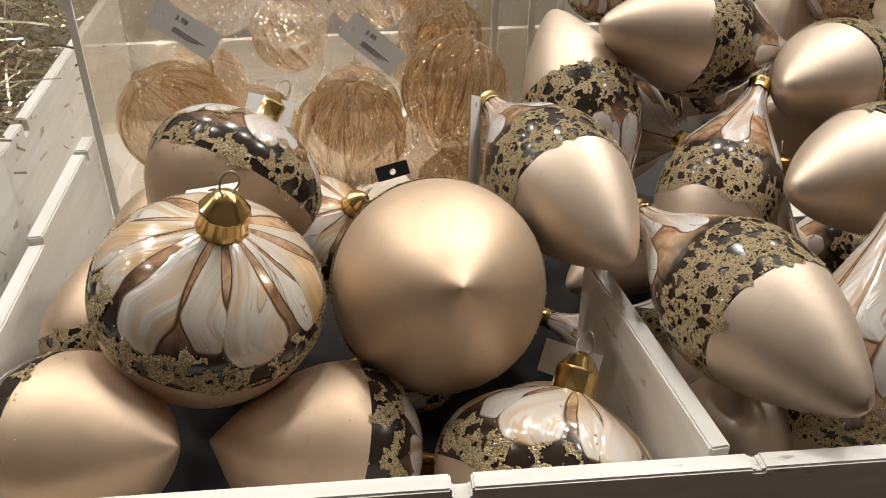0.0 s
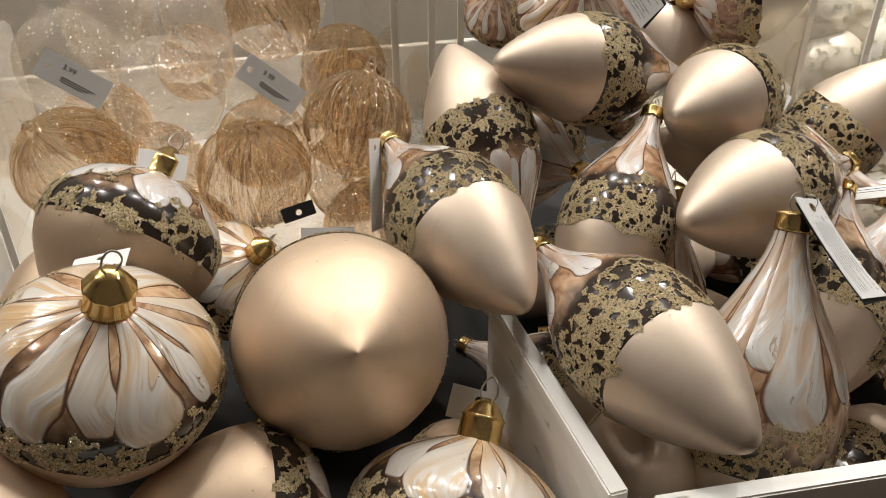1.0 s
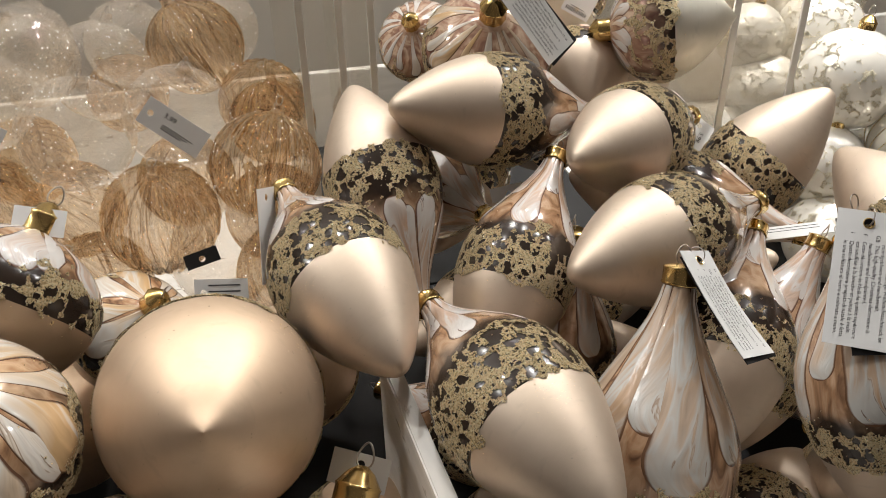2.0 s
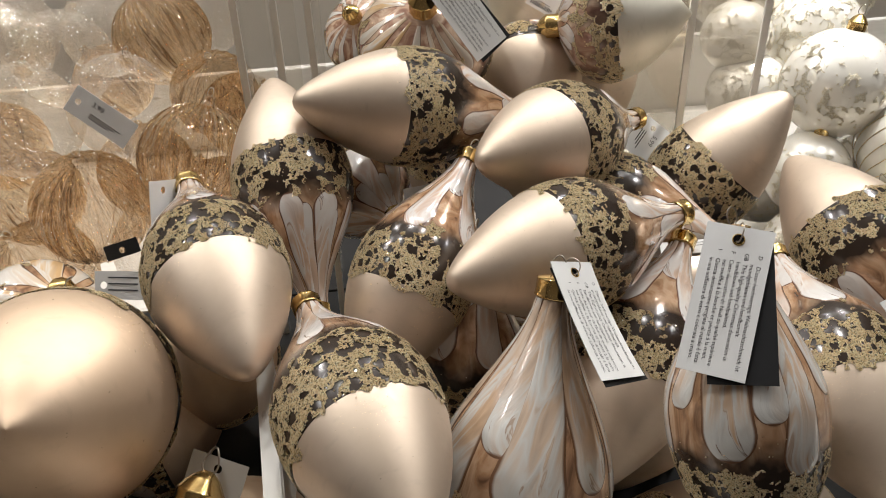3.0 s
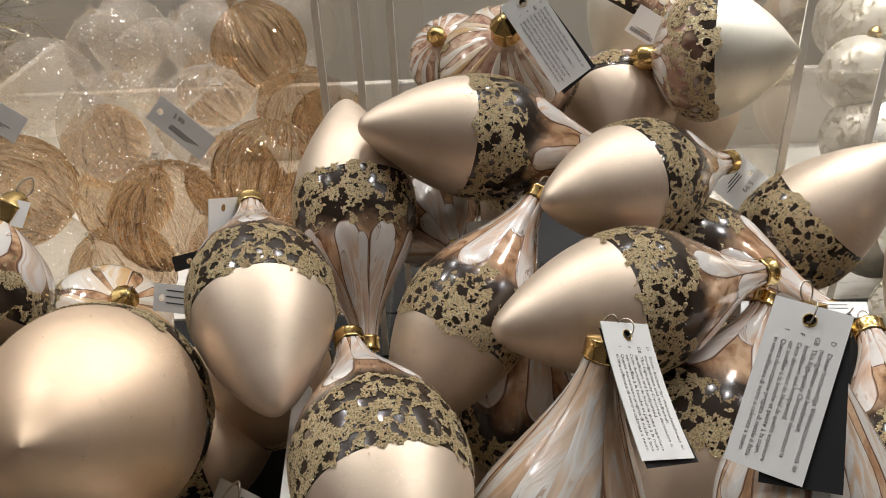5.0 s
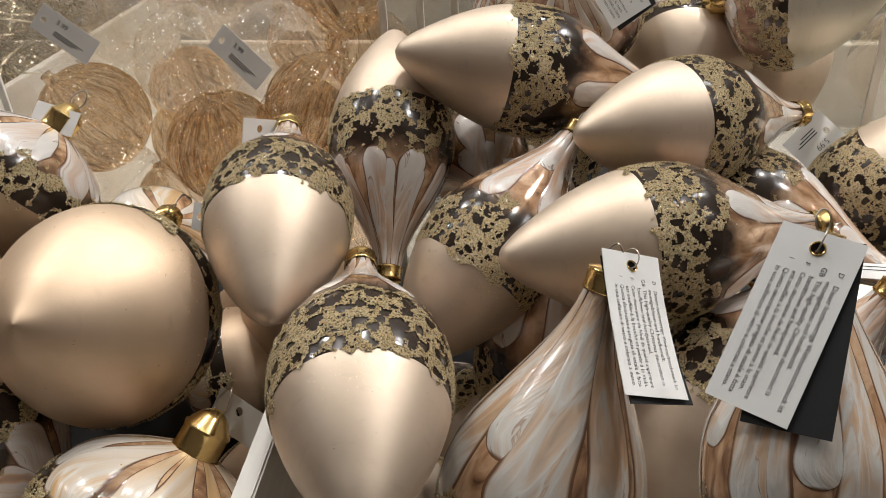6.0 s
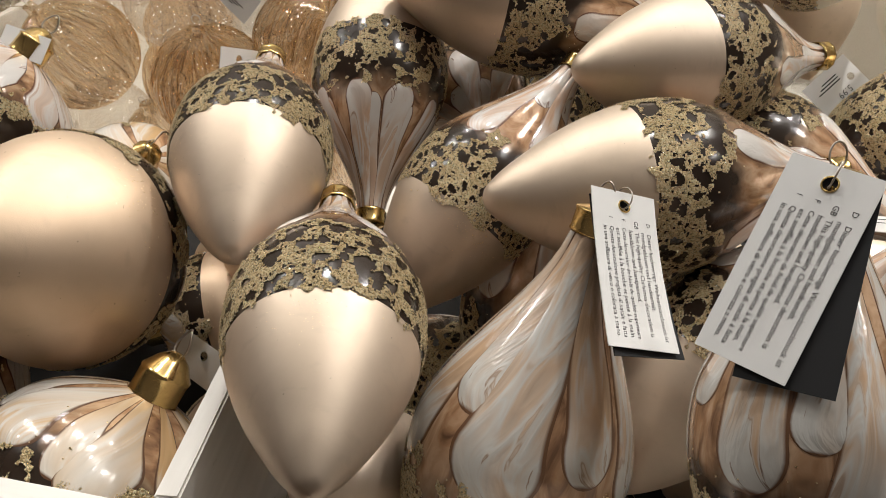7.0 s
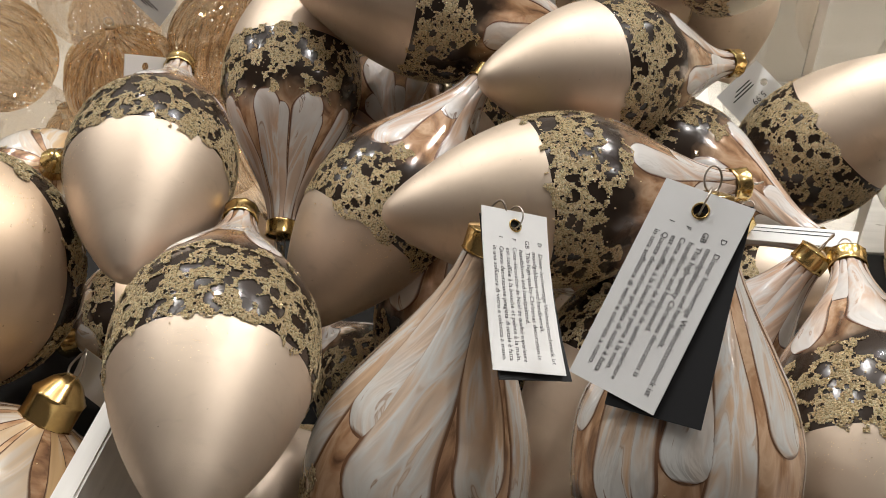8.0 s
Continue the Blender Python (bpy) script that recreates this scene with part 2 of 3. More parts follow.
BACK = plain("beige_display_panel", (0.62, 0.58, 0.51), (0.70, 0.66, 0.58), 3, 0.6)
FLOOR = plain("oak_brown_shop_floor", (0.24, 0.16, 0.10), (0.32, 0.22, 0.15), 2, 0.5)
# near-black bed colour stands in for the deep shade under the heap
SHADE_BED = plain("shade_dark_tray_bed", (0.007, 0.006, 0.006), (0.012, 0.011, 0.010), 12, 0.9)
PLASTER = plain("beige_shop_wall", (0.40, 0.34, 0.28), (0.48, 0.41, 0.34), 1, 0.8)
# dark finish of the added south wall, which swallows light from the front
BLOCKER_DARK = plain("light_blocker_dark_brown", (0.040, 0.032, 0.026), (0.060, 0.048, 0.038), 1, 0.9)
CEILING = plain("pale_shop_ceiling", (0.50, 0.47, 0.43), (0.56, 0.53, 0.48), 1, 0.9)


# ---- mesh helpers ----
def mesh(name, verts, faces, smooth=True):
    me = bpy.data.meshes.new(name)
    me.from_pydata([tuple(v) for v in verts], [], [tuple(f) for f in faces])
    me.update()
    if smooth:
        me.shade_smooth()
    return me


def part(name, me, mat, parent=None, label="", kind=""):
    """One mesh object under a thing or a part. me: a mesh or a bmesh."""
    if isinstance(me, bmesh.types.BMesh):
        bm, me = me, bpy.data.meshes.new(name)
        bm.to_mesh(me)
        bm.free()
    if mat and not me.materials:
        me.materials.append(mat)
    ob = new(name, me)
    ob.parent = parent
    return tagged(ob, label, kind=kind)


def boxes_bm(*boxes, bevel=0.001):
    bm = bmesh.new()
    for x0, x1, y0, y1, z0, z1 in boxes:
        m = Matrix.Translation(((x0 + x1) / 2, (y0 + y1) / 2, (z0 + z1) / 2)) @ Matrix.Diagonal((x1 - x0, y1 - y0, z1 - z0, 1))
        bmesh.ops.create_cube(bm, size=1, matrix=m)
    if bevel:
        bmesh.ops.bevel(bm, geom=bm.edges[:], offset=bevel, segments=2, affect="EDGES", profile=0.6)
    return bm


def slab(name, box, mat, label, kind="structure", bevel=0.001, parent=None):
    return tagged(part(name, boxes_bm(box, bevel=bevel), mat, parent), label, kind=kind)


def smooth_profile(points, per=5):
    """A smooth curve (z, r) through the profile's points."""
    z, r = np.array(points, float).T
    s = np.r_[0, np.cumsum(np.hypot(np.diff(z), np.diff(r)))]
    t = np.linspace(0, s[-1], per * len(points))
    out = []
    for v in (z, r):
        g = np.gradient(v, s)
        i = np.clip(np.searchsorted(s, t) - 1, 0, len(s) - 2)
        h = s[i + 1] - s[i]
        u = (t - s[i]) / h
        out.append(v[i] * (2 * u**3 - 3 * u**2 + 1) + g[i] * h * (u**3 - 2 * u**2 + u) + v[i + 1] * (3 * u**2 - 2 * u**3) + g[i + 1] * h * (u**3 - u**2))
    return out[0], np.maximum(out[1], 0)


def turned(name, z, r, around=72, ribs=0, depth=0.0, twist=0.0):
    """A turned surface; ribs wind round it if asked for."""
    verts, faces = [], []
    n = len(z)
    for k in range(n):
        for a in range(around):
            th = 2 * math.pi * a / around
            rr = r[k] * (1 + depth * math.cos(ribs * th + twist * z[k])) if ribs else r[k]
            verts.append((rr * math.cos(th), rr * math.sin(th), z[k]))
    for k in range(n - 1):
        for a in range(around):
            b = (a + 1) % around
            faces.append((k * around + a, k * around + b, (k + 1) * around + b, (k + 1) * around + a))
    me = mesh(name, verts, faces)
    if ribs > 12:
        wind = me.uv_layers.new(name="wind")
        for loop in me.loops:
            k, a = divmod(loop.vertex_index, around)
            wind.data[loop.index].uv = (a / around * 4 + twist * z[k] * 4 / (2 * math.pi * ribs), z[k])
    return me


def tube(name, path, radius, sides=6):
    """A round wire along a list of points."""
    pts = [Vector(p) for p in path]
    verts, faces = [], []
    for i, p in enumerate(pts):
        d = (pts[min(i + 1, len(pts) - 1)] - pts[max(i - 1, 0)]).normalized()
        q = d.to_track_quat("Z", "Y")
        for a in range(sides):
            th = 2 * math.pi * a / sides
            verts.append(p + q @ Vector((radius * math.cos(th), radius * math.sin(th), 0)))
    for i in range(len(pts) - 1):
        for a in range(sides):
            b = (a + 1) % sides
            faces.append((i * sides + a, i * sides + b, (i + 1) * sides + b, (i + 1) * sides + a))
    return mesh(name, verts, faces)


# ---- the shapes of the baubles, in units of the greatest radius: height from the tip, radius ----
DROP = [(0, 0), (0.04, 0.12), (0.13, 0.21), (0.28, 0.33), (0.5, 0.47), (0.83, 0.66), (1.21, 0.83), (1.65, 0.96), (2.04, 1.0), (2.37, 0.98), (2.75, 0.86),
        (3.14, 0.66), (3.52, 0.45), (3.85, 0.29), (4.12, 0.2), (4.29, 0.17)]
ONION = [(0, 0), (0.03, 0.05), (0.10, 0.14), (0.25, 0.34), (0.47, 0.57), (0.70, 0.76), (0.93, 0.90), (1.15, 0.98), (1.33, 1.0), (1.51, 0.98), (1.74, 0.86),
         (1.91, 0.68), (2.02, 0.48), (2.10, 0.29), (2.135, 0.19)]
DROP_MID, ONION_MID = 2.04, 1.33


def glitter_mesh(z, r, lo, hi, seed, grain, count, lace=3.4, hole=0.40):
    """Coarse gold grains on a lace of glue between two heights: the lace itself, and the grains that stand out of it."""
    rnd = np.random.default_rng(seed)
    octa = np.array([(1, 0, 0), (-1, 0, 0), (0, 1, 0), (0, -1, 0), (0, 0, 1), (0, 0, -1)], float)
    tri = [(0, 2, 4), (2, 1, 4), (1, 3, 4), (3, 0, 4), (2, 0, 5), (1, 2, 5), (3, 1, 5), (0, 3, 5)]
    verts, faces = [], []
    off = Vector((seed * 3.7, seed * 1.3, 0))

    def on_lace(p, zz):
        q = p * lace + off
        near = noise.voronoi(q + noise.noise_vector(q * 1.1) * 0.35, distance_metric="DISTANCE")[0][0]
        edge = noise.noise(p * 2.6 + off) * 0.42 + noise.noise(p * 9 + off) * 0.20
        fine = noise.voronoi(q * 2.3 + noise.noise_vector(q * 2.0) * 0.4, distance_metric="DISTANCE")[0][0]
        # the lace opens towards its upper rim
        open_up = 0.10 * min(1.0, max(0.0, (zz - lo) / (hi - lo)))
        return near > hole + open_up + 0.26 * noise.noise(q * 0.6) and fine > 0.29 and lo - edge * 0.35 < zz < hi + edge * 1.3

    around, rows = 300, max(8, int((hi - lo + 0.6) / 0.021))
    index = {}
    for j in range(rows):
        for i in range(around):
            zz = lo - 0.2 + (hi - lo + 0.6) * (j + 0.5) / rows
            th = 2 * math.pi * (i + 0.5) / around
            rr = np.interp(zz, z, r)
            if not on_lace(Vector((rr * math.cos(th), rr * math.sin(th), zz)), zz):
                continue
            corner = []
            for dj, di in ((0, 0), (0, 1), (1, 1), (1, 0)):
                key = (j + dj, (i + di) % around)
                if key not in index:
                    zk = lo - 0.2 + (hi - lo + 0.6) * key[0] / rows + rnd.uniform(-0.006, 0.006)
                    rk = np.interp(zk, z, r) + 0.006 + rnd.uniform(0, 0.010)
                    tk = 2 * math.pi * key[1] / around + rnd.uniform(-0.005, 0.005)
                    index[key] = len(verts)
                    verts.append((rk * math.cos(tk), rk * math.sin(tk), zk))
                corner.append(index[key])
            faces.append(tuple(corner))
    made = tries = 0
    while made < count and tries < count * 12:
        tries += 1
        zz = rnd.uniform(lo - 0.2, hi + 0.4)
        th = rnd.uniform(0, 2 * math.pi)
        rr = np.interp(zz, z, r)
        p = Vector((rr * math.cos(th), rr * math.sin(th), zz))
        if not on_lace(p, zz) and rnd.random() > 0.004:
            continue
        made += 1
        s = grain * rnd.uniform(0.6, 1.2) * (1.5 if made % 90 == 0 else 1)
        rot = np.array(Euler(rnd.uniform(0, 6.28, 3)).to_matrix())
        centre = np.array(p) * np.array((1 + 0.6 * s, 1 + 0.6 * s, 1))
        k = len(verts)
        verts.extend((octa * s * rnd.uniform(0.75, 1.2, 3)) @ rot.T + centre)
        faces.extend([(a + k, b + k, c + k) for a, b, c in tri])
    if lo > 1.0:
        a0 = rnd.uniform(0, 6.28)
        for _ in range(70):
            zz, th, s = lo - 0.1 - abs(rnd.normal(0, 0.14)), a0 + rnd.normal(0, 0.22), grain * rnd.uniform(0.3, 0.6)
            rr = np.interp(zz, z, r)
            k = len(verts)
            verts.extend(octa * s + np.array((rr * math.cos(th), rr * math.sin(th), zz)))
            faces.extend([(a + k, b + k, c + k) for a, b, c in tri])
    return mesh("glitter", verts, faces, False)


def petal_mesh(z, r, low, high, width, lift, lean, rnd):
    """A painted petal, broad and round at its low end, that narrows towards the cap."""
    U, V = 12, 24
    verts, faces, uvs = [], [], []
    end = min(0.45, 1.15 * width / (high - low))
    wob = [rnd.uniform(0, 6.28) for _ in range(3)]
    for j in range(V + 1):
        v = (j / V) ** 1.8
        zz = low + (high - low) * v
        w = width * (math.sqrt(max(0.0, 1 - (1 - v / end) ** 2)) if v < end else 1 - 0.84 * ((v - end) / (1 - end)) ** 0.95)
        w *= 1 + 0.07 * math.sin(6 * v + wob[0]) + 0.04 * math.sin(15 * v + wob[1])
        rr = float(np.interp(zz, z, r))
        half = min(w / max(rr, 0.05), 0.55)
        for i in range(U + 1):
            u = 2 * i / U - 1
            a = half * u + lean * (1 - v) + 0.03 * math.sin(7 * v + wob[2])
            rad = rr + 0.002 + lift * (1 - u ** 4) * min(1, v / (0.5 * end))
            verts.append((rad * math.cos(a), rad * math.sin(a), zz))
            uvs.append(((u + 1) * w, v * (high - low), max(abs(u), 1 - 0.12 * v / (0.12 * end) if v < end else 0)))
    for j in range(V):
        for i in range(U):
            k = j * (U + 1) + i
            faces.append((k, k + 1, k + U + 2, k + U + 1))
    me = mesh("petal", verts, faces)
    layer = me.uv_layers.new(name="petal")
    third = me.attributes.new("edge", "FLOAT", "POINT")
    for k, (a, b, c) in enumerate(uvs):
        third.data[k].value = c
    for loop in me.loops:
        layer.data[loop.index].uv = uvs[loop.vertex_index][:2]
    return me


def cap_parts(thing, top, size, around=20, tall=1.0):
    """The brass collar with its faceted crown, and the wire loop in it."""
    flat = tall < 1
    zc = np.array([0, 0.02, 0.05, 0.24, 0.27, 0.28, 0.31, 0.33, 0.33] if flat else [0, 0.02, 0.05, 0.24, 0.27, 0.28, 0.40, 0.47, 0.47]) * size * tall + top - 0.03
    rc = np.array([0.98, 1.04, 1.0, 1.0, 1.04, 0.98, 0.62, 0.22, 0.0]) * 0.23 * size
    collar = part("cap", turned("cap", zc, rc, around, 10, 0.025), BRASS, thing, "polished brass cap")
    loop = [(0.09 * size * math.sin(a) * (1 + 0.2 * math.cos(a)), 0.012 * math.sin(2 * a), top + ((0.36 if flat else 0.54) - 0.13 * math.cos(a)) * size) for a in np.linspace(0.25, 6.03, 22)]
    part("wire_loop", tube("wire_loop", loop, 0.011 * size), WIRE, collar)


def bauble(name, shape, seed, satin_mat, shoulder_mat, petal_mat, glit, petals, cap=1.0, grain=0.017, count=3600, zb=None, lace=3.4, hole=0.40, short=0.45):
    """A bauble at the unit size: satin end, black and marbled shoulder, painted petals, glitter, cap."""
    thing = new(name)
    thing.empty_display_size = 0.3
    rnd = random.Random(seed)
    z, r = smooth_profile(shape)
    top = z[-1]
    zb = zb if zb else glit[0] + 0.1
    fine = np.linspace(zb, top, 40)
    low = np.r_[z[z < zb], zb]
    part("satin_end", turned("satin_end", low, np.interp(low, z, r)), satin_mat, thing)
    part("painted_shoulder", turned("painted_shoulder", fine, np.interp(fine, z, r)), shoulder_mat, thing)
    n, lo, hi, width = petals
    for layer in (0, 1):
        for k in range(n):
            a = 2 * math.pi * (k + 0.5 * layer + rnd.uniform(-0.12, 0.12)) / n
            lowest = lo + (0.09 * rnd.random() if layer else short * rnd.uniform(0.6, 1.3)) * (hi - lo)
            me = petal_mesh(z, r, lowest, hi, width * rnd.uniform(0.8, 1.15) * (1 if layer else 0.72), 0.018 if layer else 0.008, rnd.uniform(-0.12, 0.12), rnd)
            ob = part("petal", me, petal_mat, thing)
            ob.rotation_euler = (0, 0, a)
    part("glitter", glitter_mesh(z, r, glit[0], glit[1], seed, grain, count, lace, hole), GLITTER, thing, "coarse gold glitter", "stuff")
    cap_parts(thing, top, cap, tall=0.85 if top > 3 else 1.0)
    return thing


protos = {}


def place(key, make, centre, axis, size, mid, spin, label, category, group):
    """Sets a bauble with its widest ring at centre and its cap towards axis."""
    a = Vector(axis).normalized()
    m = Matrix.Translation(Vector(centre)) @ a.to_track_quat("Z", "Y").to_matrix().to_4x4() @ pose(0, 0, 0, 0, 0, spin) @ Matrix.Translation((0, 0, -mid * size))
    if key not in protos:
        ob = protos[key] = make()
        ob.matrix_basis = m
    else:
        ob = copy_thing(protos[key], m)
    ob.scale = (size, size, size)
    return tagged(ob, label, category, group)


def drop(variant, centre, axis, size, spin=0, label="champagne satin drop bauble with gold glitter and white petals"):
    band = {3: (1.50, 2.45), 4: (1.36, 2.05), 5: (1.05, 1.70), 6: (1.72, 2.55)}.get(variant, (1.62, 2.40))
    # how many petals, how far down they reach, how wide they are, how much shorter the lower layer is
    count, reach, width, short = {4: (5, 1.92, 0.35, 0.26), 5: (6, 1.50, 0.32, 0.28), 6: (8, 2.55, 0.20, 0.14)}.get(variant, (6, band[1] + 0.14, 0.255, 0.45))

    def make():
        return bauble("drop_bauble", DROP, 11 + variant, SATIN, SHOULDER_LOW if variant in (4, 5) else SHOULDER_DROP, PETAL_GREY if variant in (4, 5) else PETAL, band, (count, reach, 4.25, width),
                      0.90, 0.0112, 6200, band[0] + 0.02, 6.0, 0.37, short)
    return place(("drop", variant), make, centre, axis, size, DROP_MID, spin, label, "bauble", "satin drop baubles in the tray")


def onion(variant, centre, axis, size, spin=0, label="round champagne satin bauble with gold glitter and white petals"):
    def make():
        return bauble("onion_bauble", ONION, 31 + variant, SATIN_GOLD, SHOULDER_ONION, PETAL if variant == 2 else PETAL_WARM, (1.22, 1.66) if variant == 2 else (1.26, 1.60),
                      (6, 1.54 if variant == 2 else 1.46, 2.13, 0.29), 0.88, 0.0108, 4800, 1.24, 4.6, 0.44 if variant == 2 else 0.38, 0.2)
    return place(("onion", variant), make, centre, axis, size, ONION_MID, spin, label, "bauble", "round satin baubles in the tray")


def rose(variant, centre, axis, size, spin=0, label="rosy marbled bauble with glitter band"):
    def make():
        return bauble("rose_bauble", ONION, 51 + variant, SATIN if variant == 1 else SATIN_WHITE, SHOULDER_ROSE, PETAL_WARM if variant == 0 else PETAL, (1.10, 1.80) if variant == 2 else (1.2, 1.5), (8, 1.80 if variant == 2 else 1.48, 2.11, 0.14), 0.85, 0.012, 3000, 1.14, 4.6, 0.40, 0.2)
    return place(("rose", variant), make, centre, axis, size, ONION_MID, spin, label, "bauble", "rosy baubles in the back bin")


def glint_mesh(count, seed):
    """Tiny bright metal beads strewn over a unit ball, in place of lamp glints."""
    rnd = np.random.default_rng(seed)
    octa = np.array([(1, 0, 0), (-1, 0, 0), (0, 1, 0), (0, -1, 0), (0, 0, 1), (0, 0, -1)], float)
    tri = [(0, 2, 4), (2, 1, 4), (1, 3, 4), (3, 0, 4), (2, 0, 5), (1, 2, 5), (3, 1, 5), (0, 3, 5)]
    verts, faces = [], []
    for _ in range(count):
        d = rnd.normal(size=3)
        d /= np.linalg.norm(d)
        if d[2] > 0.93:
            continue
        k = len(verts)
        s = rnd.choice([0.010, 0.014, 0.020, 0.028], p=[0.2, 0.35, 0.30, 0.15]) * rnd.uniform(0.7, 1.4, 3)
        verts += [tuple(v) for v in d * 1.004 + octa * s]
        faces += [tuple(k + i for i in f) for f in tri]
    return mesh("glint_bead", verts, faces)


def glass_ball(centre, size, axis=(0, 0, 1), amber=True, spin=0):
    """A blown glass ball; amber ones have ribs that wind round them."""
    a = Vector(axis).normalized()
    m = Matrix.Translation(Vector(centre)) @ a.to_track_quat("Z", "Y").to_matrix().to_4x4() @ pose(0, 0, 0, 0, 0, spin)
    key = ("glass", amber)
    if key not in protos:
        ob = protos[key] = new("amber_glass_bauble" if amber else "clear_glass_bauble")
        t = np.linspace(0.02, math.pi - 0.16, 40)
        z, r = -np.cos(t), np.sin(t)
        ball = part("glass_ball", turned("glass_ball", z, r, 200 if amber else 64, 24 if amber else 0, 0.030 if amber else 0, 2.6), AMBER if amber else CLEAR, ob)
        ball.visible_shadow = False
        # beads added where the glass would sparkle
        part("flecks", glint_mesh(45 if amber else 90, 5), GLINT_METAL, ob, "bright beads that imitate lamp glints", "stuff")
        neck = part("neck", turned("neck", np.array([0.975, 1.02, 1.10, 1.16, 1.17]), np.array([0.16, 0.12, 0.10, 0.11, 0.02]), 20), AMBER if amber else CLEAR, ob)
        neck.visible_shadow = False
        loop = [(0.07 * math.sin(a), 0.0, 1.23 - 0.08 * math.cos(a)) for a in np.linspace(0.3, 6.0, 18)]
        part("wire_loop", tube("wire_loop", loop, 0.008), WIRE, neck)
        ob.matrix_basis = m
    else:
        ob = copy_thing(protos[key], m)
    ob.scale = (size, size, size)
    return tagged(ob, "ribbed amber blown-glass ball bauble" if amber else "clear lustre blown-glass ball bauble", "bauble", "amber glass baubles in the back bin" if amber else "clear glass baubles in the back bin")


def pearl_ball(centre, size, axis=(0, 0, 1), seed=1):
    a = Vector(axis).normalized()
    m = Matrix.Translation(Vector(centre)) @ a.to_track_quat("Z", "Y").to_matrix().to_4x4() @ pose(0, 0, 0, 0, 0, seed * 77)
    key = ("pearl",)
    if key not in protos:
        ob = protos[key] = new("pearl_bauble")
        t = np.linspace(0.02, math.pi - 0.16, 36)
        z, r = -np.cos(t), np.sin(t)
        part("pearl_ball", turned("pearl_ball", z, r, 64), PEARL, ob)
        part("glitter", glitter_mesh(z, r, -0.6, 0.7, 77, 0.015, 2600, 6.5, 0.60), PALE_GLITTER, ob, "pale gold glitter sprigs", "stuff")
        cap_parts(ob, 0.97, 0.7)
        ob.matrix_basis = m
    else:
        ob = copy_thing(protos[key], m)
    ob.scale = (size, size, size)
    return tagged(ob, "white pearl ball bauble with gold glitter sprigs", "bauble", "pearl baubles in the back bin")


def striped_ball(centre, size, axis):
    """A white ball with thin gold glitter lines from pole to pole."""
    ob = new("striped_bauble")
    ob.matrix_basis = Matrix.Translation(Vector(centre)) @ Vector(axis).to_track_quat("Z", "Y").to_matrix().to_4x4()
    t = np.linspace(0.02, math.pi - 0.16, 36)
    part("pearl_ball", turned("pearl_ball", -np.cos(t), np.sin(t), 64), PEARL, ob)
    for k in range(22):
        a = 2 * math.pi * k / 22
        line = [(1.004 * math.sin(u) * math.cos(a + 0.25 * u), 1.004 * math.sin(u) * math.sin(a + 0.25 * u), -1.004 * math.cos(u)) for u in np.linspace(0.1, 2.95, 30)]
        part("glitter_line", tube("glitter_line", line, 0.011, 5), GLITTER, ob)
    cap_parts(ob, 0.97, 0.6)
    ob.scale = (size, size, size)
    return tagged(ob, "white pearl ball bauble with gold glitter stripes", "bauble", "pearl baubles in the back bin")


# ---- the shop round the display ----
slab("floor", (-3.2, 3.4, -0.6, 3.2, -0.1, 0.0), FLOOR, "brown shop floor", bevel=0)
slab("ceiling", (-3.2, 3.4, -0.6, 3.2, 2.8, 2.9), CEILING, "plain pale shop ceiling", bevel=0)
slab("wall_north", (-3.2, 3.4, 3.2, 3.3, 0, 2.8), PLASTER, "plain warm beige shop wall", bevel=0)
# unseen dark wall, added close behind the camera to dim the tray's front
slab("wall_south", (-3.2, 3.4, -0.7, -0.6, 0, 2.8), BLOCKER_DARK, "added unseen dark brown wall that cuts light from the front", bevel=0)
slab("wall_west", (-3.3, -3.2, -0.6, 3.2, 0, 2.8), PLASTER, "plain warm beige shop wall", bevel=0)
slab("wall_east", (3.4, 3.5, -0.6, 3.2, 0, 2.8), PLASTER, "plain warm beige shop wall", bevel=0)

# ---- the tray ----
RIM, BED = 0.904, 0.740
tray = tagged(new("display_tray"), "white painted wooden tray with worn edges on a shop table", "tray")


def board(name, x0, y0, x1, y1, thick, z0, z1, notches=(), label=""):
    """An upright board from one plan point to another, with notches (from, to, depth) sawn into its top."""
    d = Vector((x1 - x0, y1 - y0, 0))
    length = d.length
    cuts = sorted({0.0, length, *(v for n in notches for v in n[:2])})
    bm = bmesh.new()
    prof = []
    for a, b in zip(cuts, cuts[1:]):
        depth = sum(n[2] for n in notches if n[0] <= a and b <= n[1])
        prof += [(a, z1 - depth), (b, z1 - depth)]
    outline = [(0, z0), *prof, (length, z0)]
    clean = [p for i, p in enumerate(outline) if i == 0 or (Vector(p) - Vector(outline[i - 1])).length > 1e-6]
    front = [bm.verts.new((s, 0, z)) for s, z in clean]
    f = bm.faces.new(front)
    out = bmesh.ops.extrude_face_region(bm, geom=[f])
    bmesh.ops.translate(bm, verts=[v for v in out["geom"] if isinstance(v, bmesh.types.BMVert)], vec=(0, thick, 0))
    bmesh.ops.recalc_face_normals(bm, faces=bm.faces)
    bmesh.ops.bevel(bm, geom=bm.edges[:], offset=0.0009, segments=2, affect="EDGES")
    ob = part(name, bm, WOOD, tray, label)
    ob.matrix_basis = Matrix.Translation((x0, y0, 0)) @ Matrix.Rotation(math.atan2(d.y, d.x), 4, "Z")
    return ob


